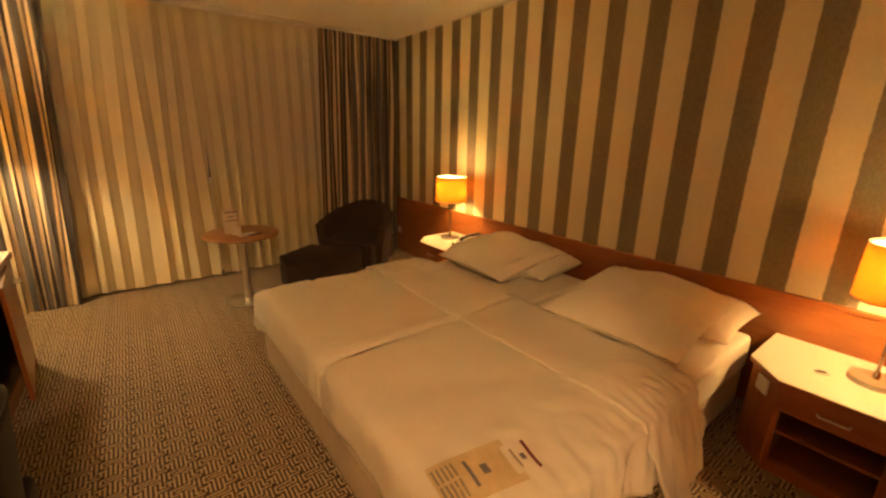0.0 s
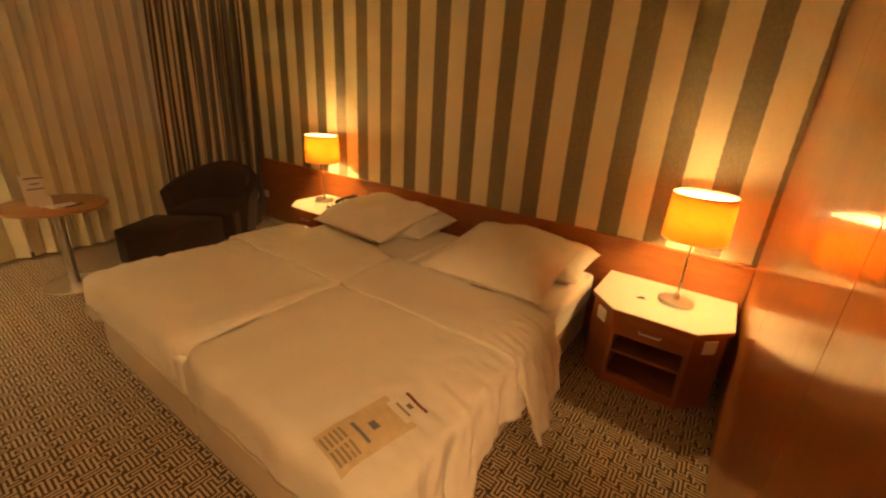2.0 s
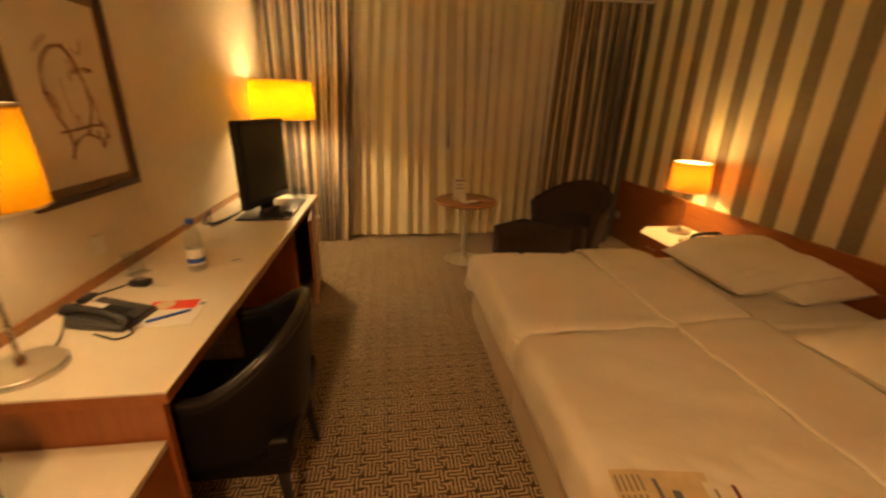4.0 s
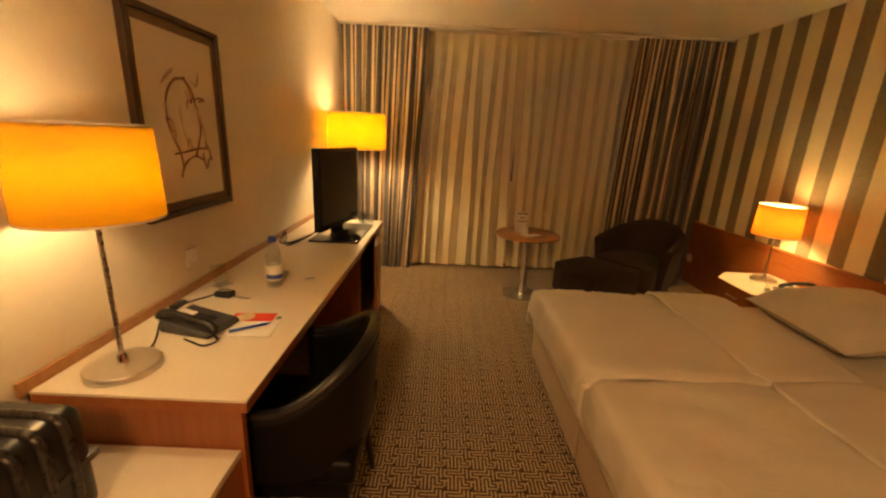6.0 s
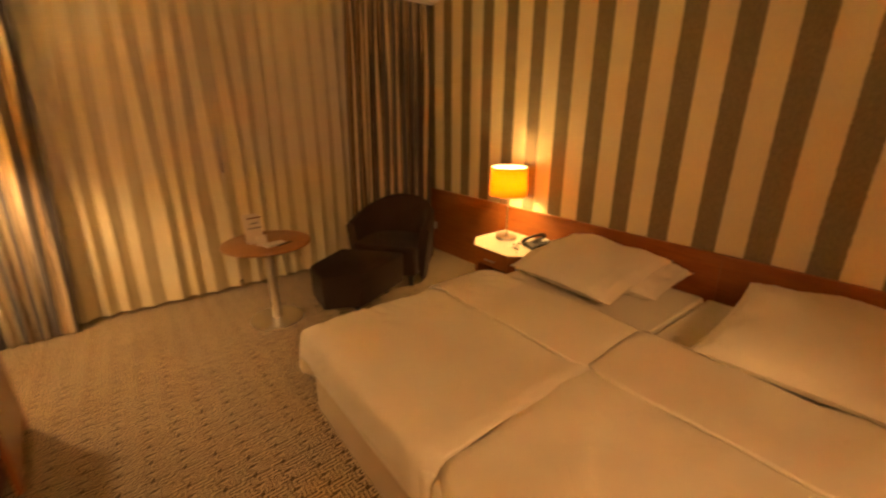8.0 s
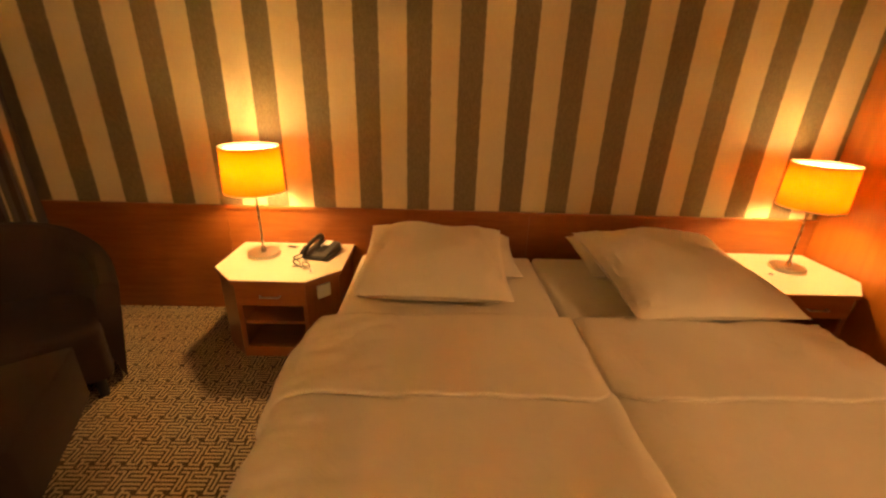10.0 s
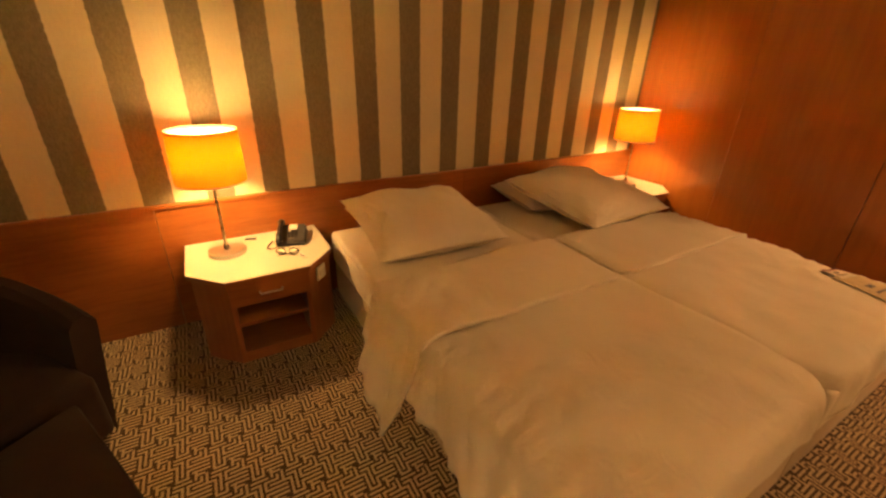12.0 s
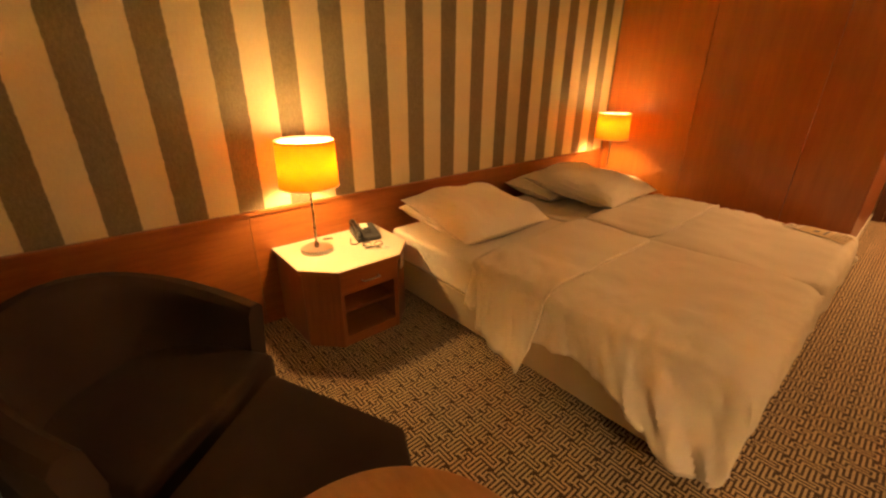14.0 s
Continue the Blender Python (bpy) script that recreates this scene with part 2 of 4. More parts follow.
def glowing(name, colour, strength):
    m, nt, ns, ln, b = mat(name)
    b.inputs["Base Color"].default_value = (*colour, 1)
    b.inputs["Emission Color"].default_value = (*colour, 1)
    b.inputs["Emission Strength"].default_value = strength
    return m


PAPERED = stripe_paper()
YARN_LIGHT = carpet_yarn("carpet_light_yarn", (0.43, 0.32, 0.19), (0.60, 0.47, 0.30))
YARN_DARK = carpet_yarn("carpet_dark_yarn", (0.040, 0.021, 0.012), (0.080, 0.045, 0.027))
CURTAIN = curtain_cloth()
SHEER = sheer_cloth()
SHADE = shade_cloth("amber_lampshade_fabric", (0.62, 0.30, 0.070))
SHADE_YELLOW = shade_cloth("yellow_lampshade_fabric", (0.62, 0.43, 0.022))
GLASS = glass_pane("window_glass")
BOTTLE = glass_pane("clear_bottle_plastic", (0.90, 0.93, 0.94), 0.05)
LINING = lining_film("white_shade_lining")
SHADE_LINER = plain("white_shade_rim", (0.80, 0.76, 0.68), 0.6, 0, 0.03, 60, 0)


# ---- mesh helpers ----
def link(name, bm, material, smooth=False, uv=None):
    me = bpy.data.meshes.new(name)
    bm.normal_update()
    bm.to_mesh(me)
    bm.free()
    for m in material if isinstance(material, (list, tuple)) else [material]:
        me.materials.append(m)
    if smooth:
        me.polygons.foreach_set("use_smooth", [True] * len(me.polygons))
        me.set_sharp_from_angle(angle=radians(38))
    return new(name, me)


def part(name, bm, material, parent, label="", smooth=False):
    ob = link(name, bm, material, smooth)
    ob.parent = parent
    if label:
        tagged(ob, label)
    return ob


def thing(name, label, category, at=None, group="", kind=""):
    e = new(name)
    e.empty_display_size = 0.1
    if at is not None:
        e.matrix_basis = at
    return tagged(e, label, category, group, kind)


def box(x0, x1, y0, y1, z0, z1, bevel=0.003, bm=None, seg=2):
    b = bmesh.new()
    bmesh.ops.create_cube(b, size=1, matrix=Matrix.Translation(((x0 + x1) / 2, (y0 + y1) / 2, (z0 + z1) / 2)) @ Matrix.Diagonal((x1 - x0, y1 - y0, z1 - z0, 1)))
    if bevel:
        bmesh.ops.bevel(b, geom=b.edges[:], offset=bevel, segments=seg, affect="EDGES", profile=0.6)
    return join(bm, b)


def join(bm, b):
    if bm is None:
        return b
    me = bpy.data.meshes.new("tmp")
    b.to_mesh(me)
    b.free()
    bm.from_mesh(me)
    bpy.data.meshes.remove(me)
    return bm


def prism(points, z0, z1, bevel=0.003, bm=None):
    b = bmesh.new()
    lo = [b.verts.new((x, y, z0)) for x, y in points]
    hi = [b.verts.new((x, y, z1)) for x, y in points]
    b.faces.new(lo[::-1]), b.faces.new(hi)
    n = len(points)
    for i in range(n):
        b.faces.new((lo[i], lo[(i + 1) % n], hi[(i + 1) % n], hi[i]))
    bmesh.ops.recalc_face_normals(b, faces=b.faces[:])
    if bevel:
        bmesh.ops.bevel(b, geom=b.edges[:], offset=bevel, segments=2, affect="EDGES", profile=0.6)
    return join(bm, b)


def lathe(profile, at=(0, 0, 0), n=40, bm=None, closed=True):
    """Turn (radius, z) pairs round the upright axis."""
    b = bmesh.new()
    rings = []
    for r, z in profile:
        if r < 1e-6:
            rings.append([b.verts.new((at[0], at[1], at[2] + z))])
        else:
            rings.append([b.verts.new((at[0] + r * math.cos(2 * math.pi * i / n), at[1] + r * math.sin(2 * math.pi * i / n), at[2] + z)) for i in range(n)])
    for a, c in zip(rings, rings[1:]):
        for i in range(n):
            j = (i + 1) % n
            if len(a) == 1:
                b.faces.new((a[0], c[j], c[i]))
            elif len(c) == 1:
                b.faces.new((a[i], a[j], c[0]))
            else:
                b.faces.new((a[i], a[j], c[j], c[i]))
    bmesh.ops.recalc_face_normals(b, faces=b.faces[:])
    return join(bm, b)


def tube(points, r, n=8, bm=None, cap=True):
    b = bmesh.new()
    pts = [Vector(p) for p in points]
    rings = []
    up = Vector((0, 0, 1))
    for i, p in enumerate(pts):
        d = (pts[min(i + 1, len(pts) - 1)] - pts[max(i - 1, 0)]).normalized()
        a = d.cross(up)
        if a.length < 0.1:
            a = d.cross(Vector((1, 0, 0)))
        a.normalize()
        c = a.cross(d).normalized()
        rr = r[i] if isinstance(r, (list, tuple)) else r
        rings.append([b.verts.new(p + rr * (math.cos(2 * math.pi * k / n) * a + math.sin(2 * math.pi * k / n) * c)) for k in range(n)])
    for a, c in zip(rings, rings[1:]):
        for k in range(n):
            b.faces.new((a[k], a[(k + 1) % n], c[(k + 1) % n], c[k]))
    if cap:
        b.faces.new(rings[0][::-1]), b.faces.new(rings[-1])
    bmesh.ops.recalc_face_normals(b, faces=b.faces[:])
    return join(bm, b)


def smooth_path(points, steps=8):
    """Catmull-Rom through the points."""
    p = [Vector(q) for q in points]
    p = [p[0] * 2 - p[1]] + p + [p[-1] * 2 - p[-2]]
    out = []
    for i in range(1, len(p) - 2):
        for s in range(steps):
            t = s / steps
            a, b, c, d = p[i - 1], p[i], p[i + 1], p[i + 2]
            out.append(0.5 * ((2 * b) + (c - a) * t + (2 * a - 5 * b + 4 * c - d) * t * t + (3 * b - a - 3 * c + d) * t ** 3))
    out.append(p[-2])
    return out


def sheet(nu, nv, fn, bm=None, wrap_u=False):
    """A grid of quads; fn(u, v) with u, v from 0 to 1 gives the place."""
    b = bmesh.new()
    vs = [[b.verts.new(fn(i / nu, j / nv)) for j in range(nv + 1)] for i in range(nu + (0 if wrap_u else 1))]
    m = len(vs)
    for i in range(nu):
        for j in range(nv):
            b.faces.new((vs[i % m][j], vs[(i + 1) % m][j], vs[(i + 1) % m][j + 1], vs[i % m][j + 1]))
    return join(bm, b)


def thicken(ob, t, offset=0.0):
    s = ob.modifiers.new("thickness", "SOLIDIFY")
    s.thickness, s.offset = t, offset
    return ob


def structure(name, bm, material, label="", category="", smooth=False):
    return tagged(link(name, bm, material, smooth), label, category or name.split("_")[0], kind="structure")


# ---- floor: carpet with a woven key pattern, unit 1 cm ----
KEY = (
    "#.#.#.#.......", "#.#.#.######..", "#.#.#.#.....#.", "#.#.#.#.###.#.", "#.#.#.#.#...#.", "#.#.#.#.#.####", "#.#.#.#.#.....",
    "..#.#...#.#...", "###.#####.#.##", "..........#.#.", "#########.#.#.", "........#.#.#.", "#######.#.#.##", "......#.#.#...")


def key_light(i, j):
    return KEY[j % 14][i % 14] == "#"


def carpet():
    bm = bmesh.new()
    unit = 0.0084
    bounds = [(X_W, X_E, Y_PART, Y_N), (X_W, X_HALL, Y_S, Y_PART)]
    for x0, x1, y0, y1 in bounds:
        nx, ny = math.ceil((x1 - x0) / unit), math.ceil((y1 - y0) / unit)
        for j in range(ny):
            ya, yb = y0 + j * unit, min(y1, y0 + (j + 1) * unit)
            i = 0
            while i < nx:
                k, tone = i, key_light(i, j)
                while k < nx and key_light(k, j) == tone:
                    k += 1
                xa, xb = x0 + i * unit, min(x1, x0 + k * unit)
                f = bm.faces.new([bm.verts.new(c) for c in ((xa, ya, 0), (xb, ya, 0), (xb, yb, 0), (xa, yb, 0))])
                f.material_index = 0 if tone else 1
                i = k
    return bm


structure("floor", carpet(), [YARN_LIGHT, YARN_DARK], "brown and beige carpet woven in a Greek key pattern", "carpet")
structure("subfloor", box(X_W - T, X_E + T, Y_S - T, Y_N + T, -0.12, -0.004, 0), WALL, "plain slab under the carpet", "floor")

# ---- walls and ceiling ----
structure("wall_east", box(X_E, X_E + T, Y_PART - 0.02, Y_N + T, 0, H, 0), PAPERED, "wallpaper with wide cream and taupe upright stripes", "wall")
structure("wall_west", box(X_W - T, X_W, Y_S, Y_N + T, 0, H, 0), WALL, "plain cream painted wall behind the desk", "wall")
WX0, WX1, WZ0, WZ1 = -0.95, 2.40, 0.93, 2.38
wn = box(X_W, WX0, Y_N, Y_N + T, 0, H, 0)
box(WX1, X_E, Y_N, Y_N + T, 0, H, 0, wn)
box(WX0, WX1, Y_N, Y_N + T, 0, WZ0, 0, wn)
box(WX0, WX1, Y_N, Y_N + T, WZ1, H, 0, wn)
structure("wall_north", wn, WALL, "cream window wall behind the curtains", "wall")
structure("wall_south", box(X_W - T, X_HALL + T, Y_S - T, Y_S, 0, H, 0), WALL, "cream wall at the end of the hall", "wall")
structure("wall_hall", box(X_HALL + 0.004, X_HALL + T, Y_S, Y_PART - 0.05, 0, H, 0), CHERRY, "cherry wood hall wall beside the bathroom", "wall")
structure("wall_core", box(X_HALL + T, X_E + T, Y_PART - 0.20, Y_PART - 0.05, 0, H, 0), WALL, "plain wall behind the wooden partition", "wall")
structure("ceiling", box(X_W - T, X_E + T, Y_S - T, Y_N + T, H, H + 0.12, 0), CEIL, "plain white painted ceiling", "ceiling")

# wooden partition in lacquered panels with narrow joints
pw = thing("wall_partition", "glossy cherry wood panelled partition beside the bed", "partition", kind="structure")
edges = [X_HALL, 1.02, 1.84, X_E - 0.002]
for a, b in zip(edges, edges[1:]):
    part("panel", box(a + 0.0015, b - 0.0015, Y_PART - 0.048, Y_PART, 0.0, H - 0.002, 0.0015), CHERRY_GLOSS, pw)

# headboard panel along the striped wall, with a ledge
hp = thing("wall_panelling", "low cherry wood panelling along the striped wall", "wood panelling", kind="structure")
cuts = [Y_PART + 0.002, 1.58, 3.40, Y_N - 0.002]
for a, b in zip(cuts, cuts[1:]):
    part("panel", box(X_E - 0.022, X_E - 0.001, a + 0.001, b - 0.001, 0.0, 0.672, 0.0015), CHERRY_LONG, hp)
part("ledge", box(X_E - 0.034, X_E - 0.001, Y_PART + 0.002, Y_N - 0.002, 0.672, 0.692, 0.005), CHERRY_LONG, hp)

structure("baseboard", box(X_W + 0.001, X_W + 0.014, Y_S, Y_N, 0.0, 0.07, 0.003), CHERRY_LONG, "cherry wood skirting board", "skirting board")
structure("baseboard_hall", box(X_HALL - 0.010, X_HALL + 0.002, Y_S, Y_PART - 0.05, 0.0, 0.07, 0.003), WHITEP, "pale skirting along the hall wall", "skirting board")

# entrance door at the end of the hall
dr = thing("door_1", "dark wooden entrance door with its frame, closed", "door", kind="structure")
for a, b, c, d in ((-0.46, -0.38, 0, 2.10), (0.49, 0.57, 0, 2.10), (-0.38, 0.49, 2.02, 2.10)):
    part("door_frame", box(a, b, Y_S - 0.002, Y_S + 0.03, c, d, 0.004), DARKDOOR, dr)
part("leaf", box(-0.377, 0.487, Y_S - 0.001, Y_S + 0.018, 0.006, 2.016, 0.003), DARKDOOR, dr)
part("handle", tube([(0.41, Y_S + 0.018, 1.03), (0.41, Y_S + 0.06, 1.03), (0.29, Y_S + 0.062, 1.03)], 0.009), STEEL, dr, "steel lever handle")

# fill light: an unseen ceiling lamp added in the hall to brighten the room
hl = thing("hall_fill_lamp", "round flush ceiling lamp, unseen, added in the hall to fill the room", "ceiling lamp", pose(-0.30, -1.00, H))
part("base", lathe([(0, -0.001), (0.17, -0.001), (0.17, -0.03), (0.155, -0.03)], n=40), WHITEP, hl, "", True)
part("diffuser", lathe([(0.155, -0.028), (0.15, -0.055), (0.11, -0.075), (0, -0.082)], n=40), glowing("hall_fill_diffuser", (1.0, 0.55, 0.21), HALL_FILL), hl, "glowing opal diffuser of the added fill lamp", True)

# ---- window ----
wd = thing("window_1", "wide dark night window behind sheer curtains", "window", kind="structure")
part("window_sill", box(WX0 - 0.03, WX1 + 0.03, Y_N - 0.045, Y_N + 0.02, WZ0 - 0.03, WZ0 + 0.004, 0.004), CREAM, wd)
for a, b in ((WX0, WX0 + 0.06), (0.70, 0.78), (WX1 - 0.06, WX1)):
    part("mullion", box(a, b, Y_N + 0.03, Y_N + 0.09, WZ0 + 0.06, WZ1 - 0.06, 0.004), WHITEP, wd)
for a, b in ((WZ0, WZ0 + 0.06), (WZ1 - 0.06, WZ1)):
    part("window_frame", box(WX0, WX1, Y_N + 0.03, Y_N + 0.09, a + 0.004, b, 0.004), WHITEP, wd)
for a, b in ((WX0 + 0.06, 0.70), (0.78, WX1 - 0.06)):
    p = part("pane", box(a, b, Y_N + 0.055, Y_N + 0.061, WZ0 + 0.06, WZ1 - 0.06, 0), GLASS, wd)
    p.visible_shadow = False
structure("curtain_rail", box(X_W + 0.002, X_E - 0.002, 4.42, 4.60, H - 0.018, H - 0.001, 0.003), WHITEP, "white double curtain track on the ceiling", "curtain rail")


# ---- curtains ----
def curtain(name, x0, x1, x0b, x1b, y, amp, folds, z0, z1, material, label, category, stretch=2.0, seed=0.0, nu=None):
    nu = nu or folds * 12
    nv = 14

    def place(u, v):
        z = z1 + (z0 - z1) * v
        k = 0.25 + 0.75 * min(1, v * 4)
        a, b = x0 + (x0b - x0) * v, x1 + (x1b - x1) * v
        wob = 0.35 * noise.noise((u * folds * 0.7, v * 1.2, seed))
        ph = 2 * math.pi * (u * folds + wob)
        depth = 0.7 + 0.5 * noise.noise((u * folds * 0.5, 3.1, seed + 4))
        zz = z + (0.012 * noise.noise((u * folds, 0, seed + 9)) if v == 1 else 0)
        return (a + (b - a) * u + 0.012 * k * math.sin(2 * ph), y + amp * k * depth * math.sin(ph) + 0.012 * noise.noise((u * 3, v * 2, seed + 2)), zz)

    bm = sheet(nu, nv, place)
    uvl = bm.loops.layers.uv.new("UVMap")
    cols = nv + 1
    bm.verts.index_update()
    for f in bm.faces:
        for lp in f.loops:
            i, j = divmod(lp.vert.index, cols)
            lp[uvl].uv = (i / nu * (x1 - x0) * stretch + seed, j / nv * (z1 - z0))
    ob = link(name, bm, material, True)
    return tagged(ob, label, category)


curtain("curtain", X_W + 0.02, -0.36, X_W + 0.02, -0.50, 4.43, 0.045, 9, 0.012, H - 0.02, CURTAIN, "heavy curtain striped in slate, black and cream, drawn aside", "curtain", 2.0, 0.3)
curtain("curtain", 1.72, X_E - 0.03, 1.64, X_E - 0.04, 4.45, 0.045, 10, 0.012, H - 0.02, CURTAIN, "heavy curtain striped in brown, black and cream behind the armchair", "curtain", 2.2, 5.1)
curtain("sheer_curtain", -0.44, 0.60, -0.60, 0.59, 4.555, 0.036, 8, 0.030, H - 0.02, SHEER, "translucent cream voile curtain hanging in soft folds", "sheer curtain", 1.8, 2.2, 200)
curtain("sheer_curtain", 0.605, 1.80, 0.62, 1.80, 4.562, 0.036, 9, 0.030, H - 0.02, SHEER, "translucent cream voile curtain hanging in soft folds beside the armchair", "sheer curtain", 1.8, 7.7, 220)


# ---- bed ----
BX0, BX1, BY0, BY1, BM = 0.50, 2.52, 0.58, 2.58, 1.58
MT = 0.455
bed = thing("double_bed", "double bed of two mattresses on beige fabric bases", "bed")
for a, b in ((BY0, BM - 0.004), (BM + 0.004, BY1)):
    part("bed_base", box(BX0 + 0.015, BX1, a + 0.012, b - (0.012 if b > 2 else 0), 0.045, 0.255, 0.012), BASECLOTH, bed, "beige fabric bed base", True)
    part("mattress", box(BX0, BX1, a, b, 0.258, MT, 0.035, None, 4), LINEN, bed, "mattress in a white fitted sheet", True)
    for x in (BX0 + 0.12, BX1 - 0.12):
        for y in (a + 0.12, b - 0.12):
            part("foot", lathe([(0, 0), (0.025, 0), (0.03, 0.05), (0, 0.05)], (x, y, 0), 16), BLACK, bed, "", True)


def drape(s, slant=0.03, r=0.05):
    """Along a cloth that runs off an edge: s metres past the edge gives (out, down); slant leans the hanging part out."""
    if s <= 0:
        return 0.0, 0.0
    q = min(s / r, math.pi / 2)
    o, d = r * math.sin(q), r * (1 - math.cos(q))
    rest = max(0, s - r * math.pi / 2)
    return o + rest * slant, d + rest * math.sqrt(1 - slant * slant)


def duvet_sheet(inner, outer, x_foot, x_head, side_drop, foot_drop, z_top, puff, seed, nu=70, nv=60, wrinkle=0.010, slant=0.25):
    sgn = 1 if outer > inner else -1
    width = abs(outer - inner)

    def place(u, v):
        s = -foot_drop + u * (x_head - x_foot + foot_drop)      # metres from the foot edge inward
        drop = side_drop(u) if callable(side_drop) else side_drop
        t = v * (width + drop)
        fx, fd = drape(-s)
        sy, sd = drape(t - width, slant)
        x = x_foot + max(0, s) - fx
        y = inner + sgn * (min(t, width) + sy)
        edge = min(1, max(0.0, t) / 0.06)
        crown = puff * (0.35 + 0.65 * math.sin(math.pi / 2 * edge)) * (1 - 0.5 * max(0, (t / width - 0.8)) / 0.2 if t < width else 0.5)
        nz = noise.noise((x * 2.2, y * 2.2, seed)) * 0.6 + noise.noise((x * 5, y * 8, seed + 3)) * 0.25 + (0.35 * abs(noise.noise((x * 9 + y * 4, y * 7, seed + 8))) if t > width * 0.72 else 0)
        z = z_top + crown - max(sd, fd) - 0.12 * min(sd, fd) + wrinkle * nz * 1.6
        hang = min(1, max(0, t - width) / 0.12)
        fold = noise.noise((x * 9 + sd * 4, seed + 7, sd * 2.5))
        y += sgn * hang * (0.036 * fold + 0.020 * noise.noise((x * 22 + sd * 12, sd * 6, seed)) + 0.010 * noise.noise((x * 48 + sd * 20, sd * 9, seed + 6)))
        z += 0.010 * min(1, max(0, t - width * 0.86) / 0.08) * (1 - 0.6 * hang) * noise.noise((x * 26 + t * 5, t * 5, seed + 12))
        z += hang * 0.030 * noise.noise((x * 4, seed + 1, 0))
        fh = min(1, max(0, -s) / 0.10)
        x -= fh * 0.012 * (1 + noise.noise((y * 7, sd * 4, seed + 5)))
        z += fh * 0.02 * noise.noise((y * 2.5, seed + 2, 0))
        x += 0.055 * max(0, 1 - t / 0.11) ** 2 * max(0, 1 - max(s, 0) / 0.25)      # rounded inner corner at the foot
        return (x, y, max(z, 0.02))

    bm = sheet(nu, nv, place)
    if sum(f.normal.z for f in bm.faces if f.normal_update() is None) < 0:
        bmesh.ops.reverse_faces(bm, faces=bm.faces[:])
    return bm


def duvet(inner, outer, seed, label, side, flap_side, crumple):
    d = thing("duvet", label, "duvet", group="duvets on the bed")
    lo = part("cover", duvet_sheet(inner, outer, BX0 + 0.055, 1.70, side, 0.215, MT + 0.026, 0.030, seed, 110, 84, crumple, 0.30), LINEN, d, "", True)
    thicken(lo, 0.016, -1)
    hi = part("turned_back_flap", duvet_sheet(inner, outer, 1.262, 1.72, flap_side, 0.0, MT + 0.048, 0.026, seed + 11, 44, 84, crumple, 0.46), LINEN, d, "white flap turned back over the duvet", True)
    thicken(hi, 0.015, -1)
    return d


def side_hang(u):
    """The cover hangs lowest near the foot and is drawn up towards the flap."""
    k = min(1, max(0, (u - 0.18) / 0.32))
    return 0.39 - 0.16 * k * k * (3 - 2 * k) - 0.14 * max(0, 1 - u / 0.17)


def flap_hang(u):
    """A pointed corner at the foot side of the flap, shorter towards the pillows."""
    return 0.40 - 0.10 * min(1, u / 0.62) - 0.26 * max(0, u - 0.62) / 0.38


duvet(BM - 0.008, BY1 + 0.005, 1.0, "plump white duvet, turned back and hanging over the bedside", side_hang, flap_hang, 0.022)
duvet(BM + 0.008, BY0 - 0.005, 21.0, "plump white duvet with paper slips on it, turned back", side_hang, flap_hang, 0.024)


def pillow(label, x, y, z, sx, sy, th, tilt, turn, seed):
    """A soft cushion with drawn-in sides and pointed corners."""
    def side(sign):
        def place(u, v):
            a, b = 2 * u - 1, 2 * v - 1
            e = max(0.0, (1 - a ** 4) * (1 - b ** 4))
            px = a * sx / 2 * (1 - 0.06 * (1 - b * b) * abs(a) ** 3)
            py = b * sy / 2 * (1 - 0.06 * (1 - a * a) * abs(b) ** 3)
            h = th / 2 * e ** 0.62 * (1.0 + 0.18 * (1 - a * a) * (1 - b * b))
            wr = 0.024 * noise.noise((px * 5, py * 5, seed)) * min(1, e * 3) + 0.016 * noise.noise((a * 3, b * 14, seed + 2)) * (1 if abs(b) > 0.6 else 0.3) * min(1, e * 4)
            return (px, py, sign * (h + wr * (1 if sign > 0 else 0.3)))
        return place
    bm = sheet(30, 34, side(1))
    sheet(30, 34, side(-1), bm)
    bmesh.ops.remove_doubles(bm, verts=bm.verts[:], dist=0.0004)
    bmesh.ops.recalc_face_normals(bm, faces=bm.faces[:])
    ob = link("pillow", bm, PILLOW, True)
    ob.matrix_basis = pose(x, y, z, 0, -tilt, turn)
    return tagged(ob, label, "pillow", "pillows on the bed")


pillow("flat white pillow lying under another by the headboard", 2.37, 2.08, 0.525, 0.48, 0.76, 0.16, 5, 0, 1.0)
pillow("plump white cotton pillow resting on a second pillow", 2.17, 2.155, 0.580, 0.66, 0.73, 0.17, 9, -2, 2.0)
pillow("flat white pillow lying under another near the partition", 2.40, 0.97, 0.525, 0.48, 0.76, 0.16, 5, 0, 3.0)
pillow("plump white cotton pillow with creased side, propped on another", 2.065, 1.00, 0.598, 0.79, 0.73, 0.17, 6, 2, 4.0)

# paper slips lying on the duvet
COVER_POINTS = [v.co.copy() for v in bpy.data.objects["cover.001"].data.vertices if v.co.z > 0.40]


def duvet_z(x, y):
    near = sorted(((p.x - x) ** 2 + (p.y - y) ** 2, p.z) for p in COVER_POINTS)[:5]
    return sum(z / (d + 1e-5) for d, z in near) / sum(1 / (d + 1e-5) for d, z in near)


